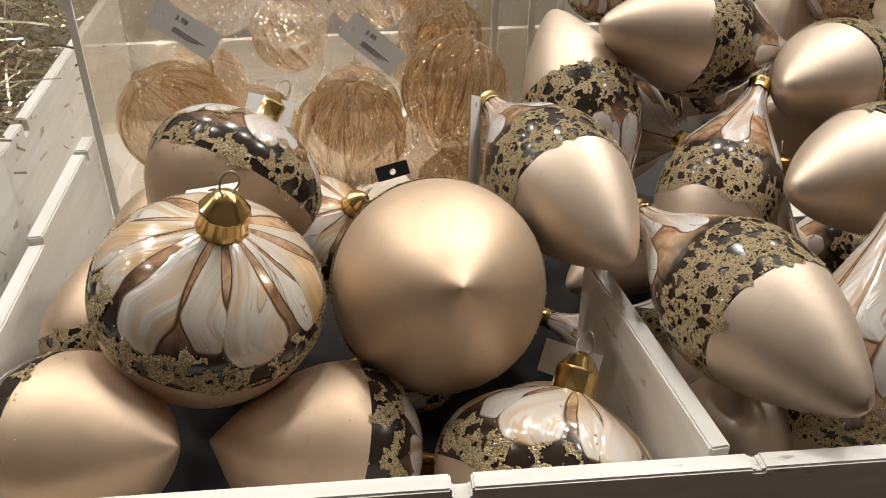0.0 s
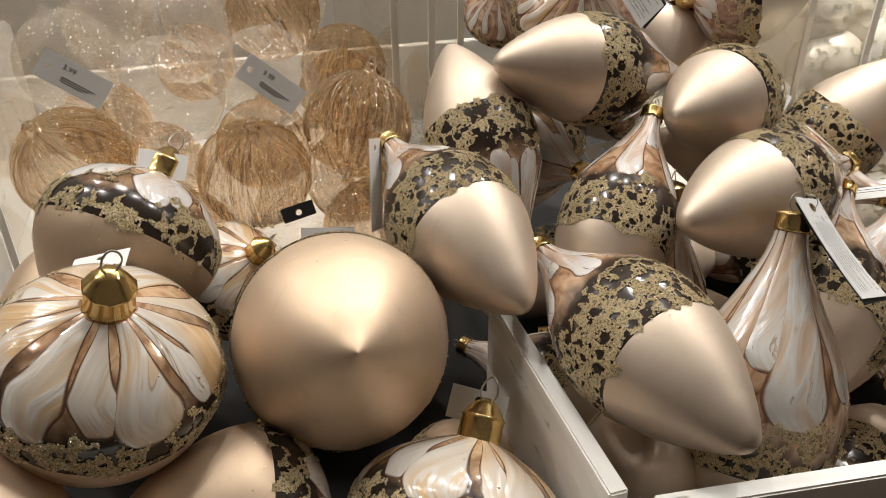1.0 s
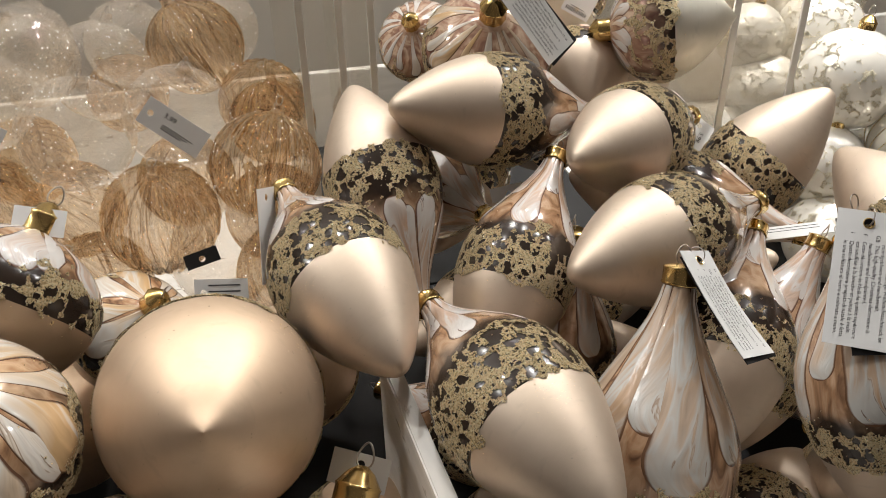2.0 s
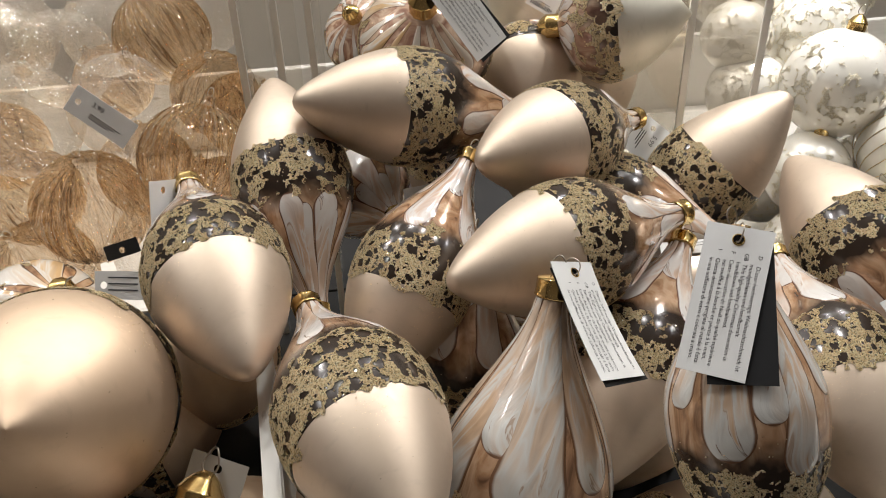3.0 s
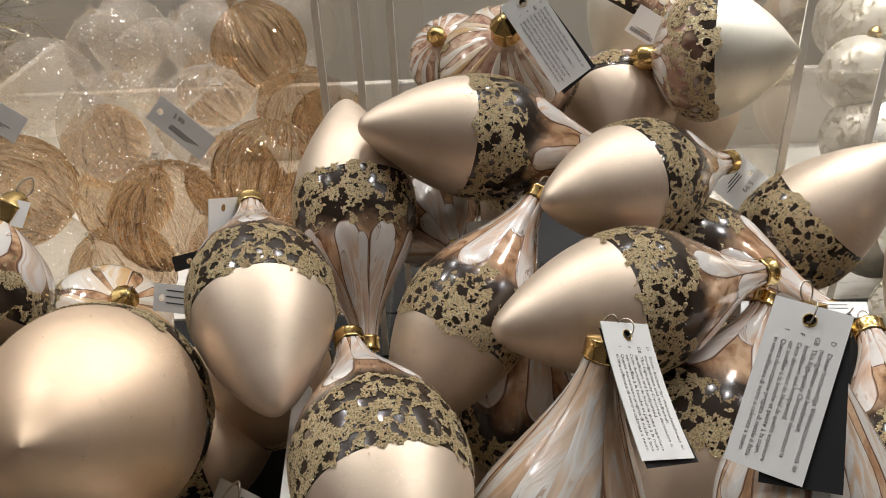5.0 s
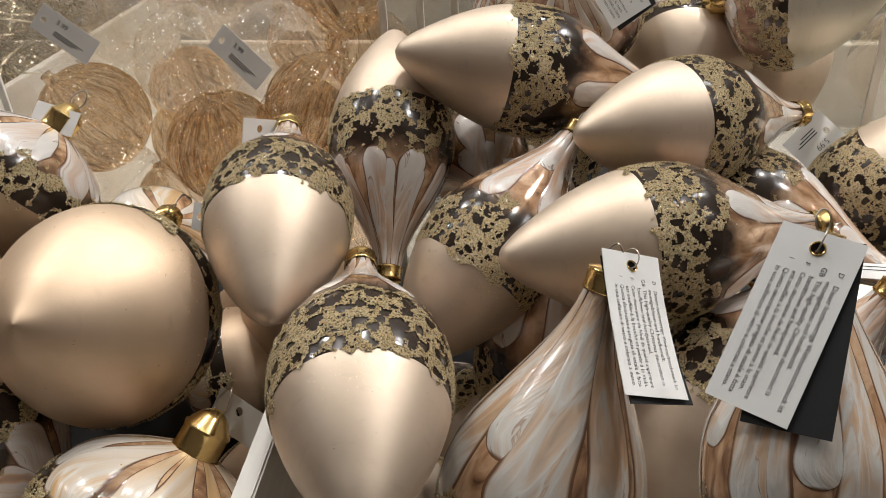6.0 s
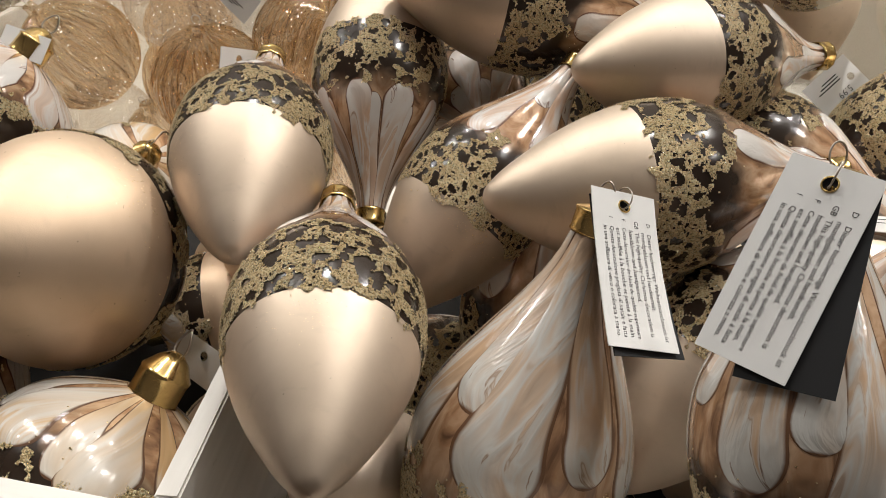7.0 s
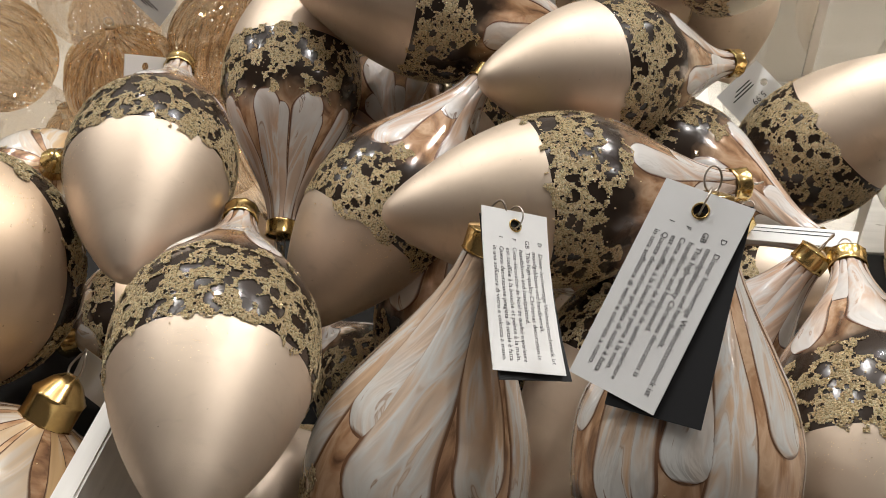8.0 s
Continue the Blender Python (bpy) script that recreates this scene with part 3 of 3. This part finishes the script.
board("front_board", -0.62, 0.2510, 1.0, 0.1690, 0.009, 0.62, RIM, ((0.655, 0.663, 0.006), (0.7745, 0.7785, 0.002)))
board("divider", 0.1495, 0.225, 0.139, 0.37, 0.009, BED, RIM)
board("side_board", -0.170, 0.245, -0.170, 0.575, 0.009, BED, RIM, ((0.0, 0.19, 0.005), (0.30, 0.306, 0.008)))
board("side_board", -0.222, 0.245, -0.232, 0.99, 0.009, BED, RIM, ((0.0, 0.26, 0.006), (0.36, 0.37, 0.01)))
board("back_board", -0.62, 1.0, 1.0, 1.0, 0.012, 0.60, RIM - 0.07)
board("divider", 0.545, 0.205, 0.545, 0.50, 0.009, BED, RIM - 0.01)
# the dark beds carry the shade between the baubles in their colour
slab("tray_bed", (-0.62, 1.0, 0.262, 0.66, BED - 0.012, BED - 0.001), SHADE_BED, "", "", parent=tray)
for x0, x1, mat in ((-0.62, 0.121, WOOD), (0.123, 0.432, SHADE_BED), (0.434, 1.0, WOOD)):
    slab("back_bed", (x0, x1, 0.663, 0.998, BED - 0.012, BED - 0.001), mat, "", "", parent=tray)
for x in (-0.5, 0.9):
    for y in (0.30, 0.95):
        slab("table_leg", (x - 0.03, x + 0.03, y - 0.03, y + 0.03, 0.0, BED - 0.013), WOOD, "", "", parent=tray)
slab("display_panel", (-1.4, 1.8, 1.25, 1.27, 0.0, 1.9), BACK, "beige display panel behind the tray", "structure", 0)

# ---- clear partitions of the back bins ----
def sheet(x0, y0, x1, y1, z0, z1):
    d = Vector((x1 - x0, y1 - y0, 0))
    bm = boxes_bm((0, d.length, -0.0015, 0.0015, z0, z1), bevel=0.0005)
    ob = part("acrylic_partition", bm, ACRYLIC)
    ob.visible_shadow = False
    # opaque pale strip set on the edge so that it looks lit
    part("polished_edge", boxes_bm((-0.0016, 0.0006, -0.0026, 0.0026, z0, z1 + 0.001), bevel=0.0004), LIT_EDGE, ob, "pale strip that imitates light in the acrylic edge")
    ob.matrix_basis = Matrix.Translation((x0, y0, 0)) @ Matrix.Rotation(math.atan2(d.y, d.x), 4, "Z")
    return tagged(ob, "upright clear acrylic partition sheet in the tray", "partition", "clear partitions of the back bins")


sheet(-0.168, 0.58, -0.168, 0.99, BED, 1.10)
sheet(0.124, 0.605, 0.120, 0.99, BED, 1.12)
sheet(0.151, 0.601, 0.151, 0.99, BED, 1.12)
sheet(0.174, 0.605, 0.180, 0.99, BED, 1.12)
sheet(0.433, 0.555, 0.452, 0.99, BED, 1.12)
sheet(0.482, 0.545, 0.510, 0.99, BED, 1.12)

# ---- the baubles ----
drop(1, (0.1161, 0.3893, 0.9435), (-0.239, 0.962, 0.133), 0.0367, 67, "champagne satin drop bauble with glitter, its point over the divider")
drop(3, (0.1808, 0.2908, 0.9252), (-0.241, 0.970, 0.026), 0.0369, 40, "champagne satin drop bauble leaning point down on the divider")
drop(0, (0.2308, 0.4906, 0.9828), (0.946, 0.225, -0.235), 0.0358, 201, "champagne satin drop bauble lying on top of the heap")
drop(1, (0.3172, 0.4677, 0.9627), (0.802, 0.577, -0.153), 0.0351, 268, "champagne satin drop bauble with dark band, lying beside the price tag")
drop(2, (0.2973, 0.3793, 0.9426), (0.919, 0.387, -0.077), 0.0360, 335, "champagne satin drop bauble lying on its side under the card tags")
drop(4, (0.2514, 0.2854, 0.8722), (0.245, 0.385, 0.890), 0.0417, 10, "champagne satin drop bauble standing cap up with long grey-white petals")
drop(1, (0.4289, 0.4960, 0.9113), (-0.657, 0.042, -0.753), 0.0368, 109, "champagne satin drop bauble lying point up beside the clear partition")
drop(2, (0.4082, 0.2958, 0.9063), (0.077, 0.969, 0.233), 0.0347, 176, "champagne satin drop bauble with brass cap and barcode tag beside it")
drop(0, (0.2178, 0.4017, 0.9191), (0.518, 0.645, 0.562), 0.0343, 243, "champagne satin drop bauble with tapered petal neck, half hidden under another")
drop(6, (0.1551, 0.4759, 0.9478), (0.095, -0.793, -0.602), 0.0358, 310, "champagne satin drop bauble lying cap down with narrow white petals")
drop(2, (0.4740, 0.3875, 0.9159), (0.148, -0.930, -0.336), 0.0358, 17, "champagne satin drop bauble with white petals at the heap's far end")
drop(5, (0.3401, 0.2561, 0.9294), (0.020, 0.500, 0.866), 0.0327, 200, "champagne satin drop bauble standing cap up with long pale petals")
onion(1, (-0.0621, 0.3249, 0.9296), (0.269, -0.196, 0.943), 0.0522, 151, "round bauble standing cap up, tan and white petals")
onion(2, (-0.0570, 0.4264, 0.9362), (0.471, 0.655, 0.591), 0.0486, 218, "round dark glittered bauble leaning on the glass baubles")
onion(0, (0.0452, 0.3355, 0.9173), (-0.030, 0.835, -0.549), 0.0528, 285, "round golden satin bauble with its point facing outwards")
onion(1, (0.0850, 0.2610, 0.8548), (0.409, 0.642, 0.648), 0.0525, 352, "round marbled bauble with brass cap beside the divider")
onion(2, (-0.1239, 0.2810, 0.8844), (-0.887, 0.370, -0.270), 0.0430, 59, "round golden satin bauble low behind the front board")
onion(2, (-0.0090, 0.2850, 0.8570), (0.905, 0.087, -0.416), 0.0467, 126, "round golden satin bauble lying behind the front board")
onion(1, (-0.0106, 0.4780, 0.8670), (0.55, -0.35, 0.75), 0.0400, 193, "round petal-painted bauble tucked behind the golden one")
glass_ball((-0.1176, 0.6084, 0.9002), 0.0422, (-0.46, -0.42, 1), True)
glass_ball((0.0111, 0.5600, 0.9012), 0.0395, (0.06, -0.21, 1), True)
glass_ball((0.0870, 0.5605, 0.9307), 0.0378, (0.4, 0.48, 1), True)
glass_ball((0.0427, 0.7727, 0.9529), 0.0414, (-0.46, 0.08, 1), True)
glass_ball((0.0921, 0.6729, 0.9343), 0.0339, (0.07, -0.5, 1), True)
glass_ball((-0.0467, 0.6462, 0.9348), 0.0431, (0.3, -0.2, 1), False)
glass_ball((0.0281, 0.6391, 0.9422), 0.0395, (0.3, -0.2, 1), False)
glass_ball((-0.1730, 1.0068, 0.8381), 0.0400, (0.3, -0.2, 1), False)
pearl_ball((0.5913, 0.6109, 0.9201), 0.0441, (0.2, 0.1, 1), 28)
pearl_ball((0.5451, 0.6649, 0.8948), 0.0356, (0.2, 0.1, 1), 29)
pearl_ball((0.5374, 0.6857, 0.9405), 0.0306, (0.2, 0.1, 1), 30)
pearl_ball((0.5643, 0.5837, 0.8551), 0.0346, (0.2, 0.1, 1), 31)
rose(2, (0.3780, 0.5680, 1.0010), (-0.93, 0.34, -0.12), 0.0420, 344, "ivory satin bauble with rosy shoulder and glitter band")
rose(0, (0.2513, 0.5737, 0.9929), (-0.080, -0.561, 0.824), 0.0460, 51, "rosy striped marbled bauble with a white card tag")
rose(1, (0.3290, 0.5980, 0.9560), (0.10, 0.90, 0.25), 0.0410, 118, "champagne satin bauble with rosy shoulder in the back bin")

# baubles half hidden between the others
drop(1, (0.331, 0.351, 0.880), (0.55, 0.70, 0.45), 0.036, 40)
drop(2, (0.358, 0.363, 0.852), (0.55, 0.25, 0.80), 0.036, 130)
drop(0, (0.352, 0.468, 0.912), (0.75, -0.55, -0.1), 0.036, 220)
drop(1, (0.246, 0.400, 0.852), (0.10, 0.10, 0.98), 0.036, 300)
drop(0, (0.195, 0.525, 0.915), (0.25, -0.95, 0.2), 0.034, 75)
drop(1, (0.198, 0.300, 0.830), (0.3, 0.5, -0.6), 0.034, 75)
onion(1, (-0.117, 0.356, 0.888), (0.1, -0.65, -0.75), 0.0362, 100)
onion(2, (-0.098, 0.446, 0.884), (0.75, 0.65, -0.1), 0.0407, 200)
onion(0, (0.085, 0.480, 0.815), (0.1, 0.5, -0.7), 0.0452, 50)
rose(1, (0.215, 0.630, 0.985), (-0.3, -0.5, 0.6), 0.032, 30)
rose(0, (0.368, 0.735, 0.985), (0.5, 0.2, 0.8), 0.042, 130)
rose(1, (0.388, 0.640, 0.940), (-0.2, 0.6, 0.6), 0.042, 230)
drop(1, (0.240, 0.600, 0.880), (0.5, 0.6, 0.4), 0.036, 330)
rose(1, (0.330, 0.660, 0.890), (0.6, -0.5, 0.6), 0.042, 90)

# the layer underneath, seen through the gaps
under = random.Random(5)
for x, y in ((0.20, 0.33), (0.27, 0.33), (0.34, 0.30), (0.41, 0.31), (0.20, 0.42), (0.29, 0.47), (0.37, 0.43), (0.45, 0.42), (0.24, 0.56), (0.33, 0.55), (0.43, 0.55)):
    drop(under.randrange(3), (x, y, 0.782), (under.uniform(-1, 1), under.uniform(-1, 1), under.uniform(-0.2, 0.2)), 0.035, under.uniform(0, 360),
         "champagne satin drop bauble lying under the others")
for x, y in ((0.04, 0.45), (-0.07, 0.49), (0.05, 0.50), (0.11, 0.34)):
    onion(under.randrange(3), (x, y, 0.787), (under.uniform(-1, 1), under.uniform(-1, 1), under.uniform(-0.3, 0.3)), 0.0435, under.uniform(0, 360),
          "round champagne satin bauble lying under the others")

striped_ball((0.635, 0.566, 0.882), 0.040, (0.5, -0.2, 0.8))

# the rest of the glass and pearl bins
for x, y, z in ((-0.125, 0.71, 0.945), (-0.035, 0.74, 0.950), (-0.10, 0.80, 0.945), (-0.02, 0.84, 0.940), (-0.12, 0.90, 0.930), (0.06, 0.88, 0.935), (-0.125, 0.625, 0.83), (0.045, 0.60, 0.84)):
    glass_ball((x, y, z), 0.041, (under.uniform(-0.6, 0.6), under.uniform(-0.6, 0.6), 1), False, under.uniform(0, 360))
for x, y, z in ((-0.05, 0.60, 0.83), (0.09, 0.64, 0.85), (-0.07, 0.68, 0.855), (0.02, 0.70, 0.86), (0.10, 0.78, 0.87), (-0.12, 0.78, 0.86), (-0.04, 0.90, 0.87), (0.095, 0.555, 0.845)):
    glass_ball((x, y, z), 0.040, (under.uniform(-0.6, 0.6), under.uniform(-0.6, 0.6), 1), True, under.uniform(0, 360))
for x, y, z, s in ((0.62, 0.70, 0.93, 0.042), (0.66, 0.63, 0.90, 0.042), (0.58, 0.76, 0.95, 0.04), (0.68, 0.78, 0.95, 0.042), (0.56, 0.55, 0.80, 0.04), (0.65, 0.55, 0.80, 0.04),
                   (0.57, 0.66, 0.81, 0.04), (0.66, 0.69, 0.82, 0.04), (0.73, 0.62, 0.87, 0.042), (0.61, 0.86, 0.93, 0.04), (0.60, 0.50, 0.83, 0.042), (0.62, 0.44, 0.80, 0.04)):
    pearl_ball((x, y, z), s, (under.uniform(-0.7, 0.7), under.uniform(-0.7, 0.7), 1), under.randrange(9))


# ---- tags ----
LINES = ("D    Dieser hochwertige Weihnachtsschmuck ist", "      mundgeblasen und handbemalt.", "GB  This high-quality Christmas decoration is", "      handblown and handpainted.",
         "F    Cette décoration de Noël de qualité supérieure", "      est soufflée à la bouche et peinte à la main.", "I     Questa decorazione pregiata di natale è fatta", "      in una soffiatura di vetro e colorata a mano.")


def lettering(text, size):
    curve = bpy.data.curves.new("lettering", "FONT")
    curve.body, curve.size, curve.resolution_u = text, size, 2
    ob = new("lettering", curve)
    me = bpy.data.meshes.new_from_object(ob.evaluated_get(bpy.context.evaluated_depsgraph_get()))
    bpy.data.objects.remove(ob)
    return me


def card_mesh(w, h, bend, hole=0.0021, thick=0.0004, sides=40, rings=8):
    """A card with a punched hole near its top edge; x to the right, y up from the top left corner, bent about its width."""
    hx, hy = w * 0.5, -0.0055
    verts, faces = [], []
    rim = []
    for k in range(sides):
        a = 2 * math.pi * k / sides
        dx, dy = math.cos(a), math.sin(a)
        s = min(((w - hx) / dx if dx > 1e-9 else 9), (-hx / dx if dx < -1e-9 else 9), (-hy / dy if dy > 1e-9 else 9), ((-h - hy) / dy if dy < -1e-9 else 9))
        rim.append((hx + dx * s, hy + dy * s))
    for cx, cy in ((0, 0), (w, 0), (0, -h), (w, -h)):
        k = min(range(sides), key=lambda i: (rim[i][0] - cx) ** 2 + (rim[i][1] - cy) ** 2)
        rim[k] = (cx, cy)
    for side in (0, 1):
        for q in range(rings + 1):
            f = (q / rings) ** 1.3
            for k in range(sides):
                a = 2 * math.pi * k / sides
                x = (hx + hole * math.cos(a)) * (1 - f) + rim[k][0] * f
                y = (hy + hole * math.sin(a)) * (1 - f) + rim[k][1] * f
                v = -y / h
                verts.append((x, y, -thick * side + bend * (v * v - 0.6 * v) * (0.7 + 0.6 * x / w)))
    n = sides * (rings + 1)
    for q in range(rings):
        for k in range(sides):
            a, b = q * sides + k, q * sides + (k + 1) % sides
            faces += [(a, a + sides, b + sides, b), (n + a, n + b, n + b + sides, n + a + sides)]
    for base in (0, rings * sides):
        for k in range(sides):
            a, b = base + k, base + (k + 1) % sides
            faces.append((a, b, n + b, n + a) if base == 0 else (a, n + a, n + b, b))
    return mesh("card", verts, faces, False)


def hang_tag(corner, right, down, w, h, text=False, turn=0.0, bend=0.0, price="", bars=None, barcode=False, dark=False):
    """A card tag, with its print and, where there is one, the black card behind it."""
    x, y = Vector(right).normalized(), -Vector(down).normalized()
    z = x.cross(y).normalized()
    y = z.cross(x)
    tag = new("hang_tag")
    tag.matrix_basis = Matrix.Translation(corner) @ Matrix((x, y, z)).transposed().to_4x4()
    card = part("card", card_mesh(w, h, bend), PAPER_BLACK if dark else PAPER, tag)

    def lift(px, py):
        v = -py / h
        return bend * (v * v - 0.6 * v) * (0.7 + 0.6 * px / w) + 0.00012

    def draped(me, m):
        me.transform(m)
        for v in me.vertices:
            v.co.z = lift(v.co.x, v.co.y)
        return me

    def bar(x0, x1, y0, y1):
        pts = [(x0 + (x1 - x0) * i / 8, yy, 0) for yy in (y0, y1) for i in range(9)]
        me = mesh("print_bar", pts, [(i, i + 1, i + 10, i + 9) for i in range(8)], False)
        part("print_bar", draped(me, Matrix()), INK, card)

    if text:
        for k, line in enumerate(LINES):
            me = lettering(line, 0.00235)
            wide = max((v.co.x for v in me.vertices), default=0.03)
            fit = min(1, (h - 0.014) / wide)
            m = Matrix.Translation((w * 0.83 - k * w * 0.098, -0.0105, 0)) @ pose(0, 0, 0, 0, 0, -90) @ Matrix.Scale(fit, 4)
            part("lettering", draped(me, m), INK, card)
        back = part("backing_card", card_mesh(w, h, bend), PAPER_BLACK, tag, "black backing card")
        back.matrix_basis = Matrix.Translation((w * 0.5, -0.0055, -0.0012)) @ Matrix.Rotation(turn, 4, "Z") @ Matrix.Translation((-w * 0.5, 0.0035, 0))
        ring = [(w * 0.5 + 0.0012 * math.sin(a), -0.0025 + 0.0040 * math.cos(a), 0.0035 * math.sin(a)) for a in np.linspace(0, 2 * math.pi, 24)]
        part("wire_ring", tube("wire_ring", ring, 0.0003), WIRE, tag)
        eye = [(w * 0.5 + 0.0022 * math.cos(a), -0.0055 + 0.0022 * math.sin(a), lift(w * 0.5, -0.0055)) for a in np.linspace(0, 2 * math.pi, 20)]
        part("eyelet", tube("eyelet", eye, 0.0003), BRASS, tag, "small brass eyelet")
    if price:
        me = lettering(price, 0.0052)
        part("lettering", draped(me, Matrix.Translation((w * 0.62, -h * 0.30, 0)) @ pose(0, 0, 0, 0, 0, -90)), INK, card)
        for k in range(3):
            bar(w * (0.36 - 0.07 * k), w * (0.39 - 0.07 * k), -h * 0.35, -h * (0.85 - 0.08 * k))
    if bars:
        for k in range(bars):
            bar(w * (0.75 - 0.22 * k), w * (0.80 - 0.22 * k), -h * 0.25, -h * 0.85)
    if barcode:
        rnd = random.Random(3)
        at = 0.12
        while at < 0.85:
            wide = rnd.choice((0.012, 0.02, 0.035))
            bar(w * at, w * (at + wide), -h * 0.10, -h * 0.24)
            at += wide + rnd.choice((0.015, 0.03))
        bar(w * 0.25, w * 0.75, -h * 0.29, -h * 0.31)
    words = "small black card tag tied to a bauble" if dark else "white card tag with a black backing card on a wire ring" if text else "white price tag hanging on a bauble" if price else "white card tag tied to a bauble"
    return tagged(tag, words, "tag", "tags on the baubles")


hang_tag((0.3279, 0.2916, 1.0056), (0.8488, -0.5285, -0.0120), (-0.3780, -0.6097, -0.6968), 0.026, 0.0605, True, 0.22)
hang_tag((0.2724, 0.3227, 0.9736), (0.8515, 0.3707, -0.3707), (0.1215, -0.8587, -0.4978), 0.026, 0.0585, True, 0.05, bend=0.006)
hang_tag((0.2439, 0.5346, 1.0455), (0.8016, 0.4307, 0.4147), (0.5320, -0.2693, -0.8027), 0.026, 0.0605, True, 0.06)
hang_tag((0.4016, 0.5441, 0.9410), (0.7296, -0.3552, -0.5844), (-0.5772, -0.5236, -0.6267), 0.0236, 0.0301, price="5.99")
hang_tag((0.3645, 0.4088, 0.9106), (0.3253, 0.9421, -0.0811), (0.8739, -0.4505, 0.1829), 0.0164, 0.0618, bars=2)
hang_tag((0.4152, 0.2901, 0.9535), (0.9276, 0.1529, 0.3410), (0.2936, -0.7663, -0.5715), 0.0251, 0.0449, barcode=True)
hang_tag((-0.1178, 0.5650, 0.9862), (0.5853, 0.3208, 0.7447), (0.8032, -0.0446, -0.5940), 0.0194, 0.0450, price="3.99")
hang_tag((0.0070, 0.5723, 0.9701), (0.6566, 0.2035, 0.7263), (0.6780, -0.2636, -0.6862), 0.0193, 0.0454, price="3.99")
hang_tag((-0.0745, 0.3771, 0.9572), (0.9942, -0.0001, 0.1074), (-0.2468, -0.9629, 0.1089), 0.0262, 0.0419, bars=0)
hang_tag((-0.0465, 0.4558, 0.9763), (0.9582, -0.0390, -0.2834), (-0.3545, -0.6618, -0.6605), 0.0262, 0.0150, bars=0)
hang_tag((0.0996, 0.3268, 0.8856), (0.8878, -0.4357, -0.1479), (-0.3884, -0.5222, -0.7593), 0.0297, 0.0172, bars=0)
hang_tag((0.0799, 0.4489, 0.9704), (0.3800, 0.8329, -0.4024), (-0.2517, -0.7503, -0.6113), 0.0257, 0.0543, bars=0)
hang_tag((0.0250, 0.5145, 0.8945), (0.9750, 0.0390, 0.2190), (0.0824, -0.4554, -0.8865), 0.0225, 0.0100, dark=True)
hang_tag((0.2203, 0.4637, 0.9422), (0.9954, 0.0196, 0.0943), (-0.6384, -0.3627, -0.6789), 0.0222, 0.0090, bars=0)
hang_tag((0.3674, 0.6707, 0.9737), (-0.8166, 0.3467, 0.4615), (0.5705, 0.1265, 0.8115), 0.0251, 0.0222, barcode=True)
hang_tag((0.0340, 0.4470, 0.8990), (0.10, 0.50, 0.86), (0.88, -0.30, 0.08), 0.0165, 0.0340, bars=3, bend=0.006)


# ---- tinsel in the neighbouring bin ----
def tinsel():
    rnd = random.Random(9)
    verts, faces = [], []
    for _ in range(3200):
        p = Vector((rnd.uniform(-0.60, -0.25), rnd.uniform(0.50, 0.97), rnd.uniform(0.80, 0.965)))
        d = Vector((rnd.gauss(0, 1), rnd.gauss(0, 0.5), rnd.gauss(0, 0.45))).normalized()
        side = d.cross(Vector((rnd.gauss(0, 1), rnd.gauss(0, 1), rnd.gauss(0, 1)))).normalized() * 0.0010
        k = len(verts)
        n = 5
        bow = Vector((0, 0, rnd.uniform(-0.012, 0.012)))
        for i in range(n + 1):
            f = i / n - 0.5
            q = p + d * f * 0.07 + bow * (f * f * 4)
            verts += [q - side, q + side]
        faces += [(k + 2 * i, k + 2 * i + 1, k + 2 * i + 3, k + 2 * i + 2) for i in range(n)]
    return tagged(part("tinsel", mesh("tinsel", verts, faces, False), TINSEL), "heap of silver-gold tinsel strands in a bin", "tinsel", kind="stuff")


tinsel()
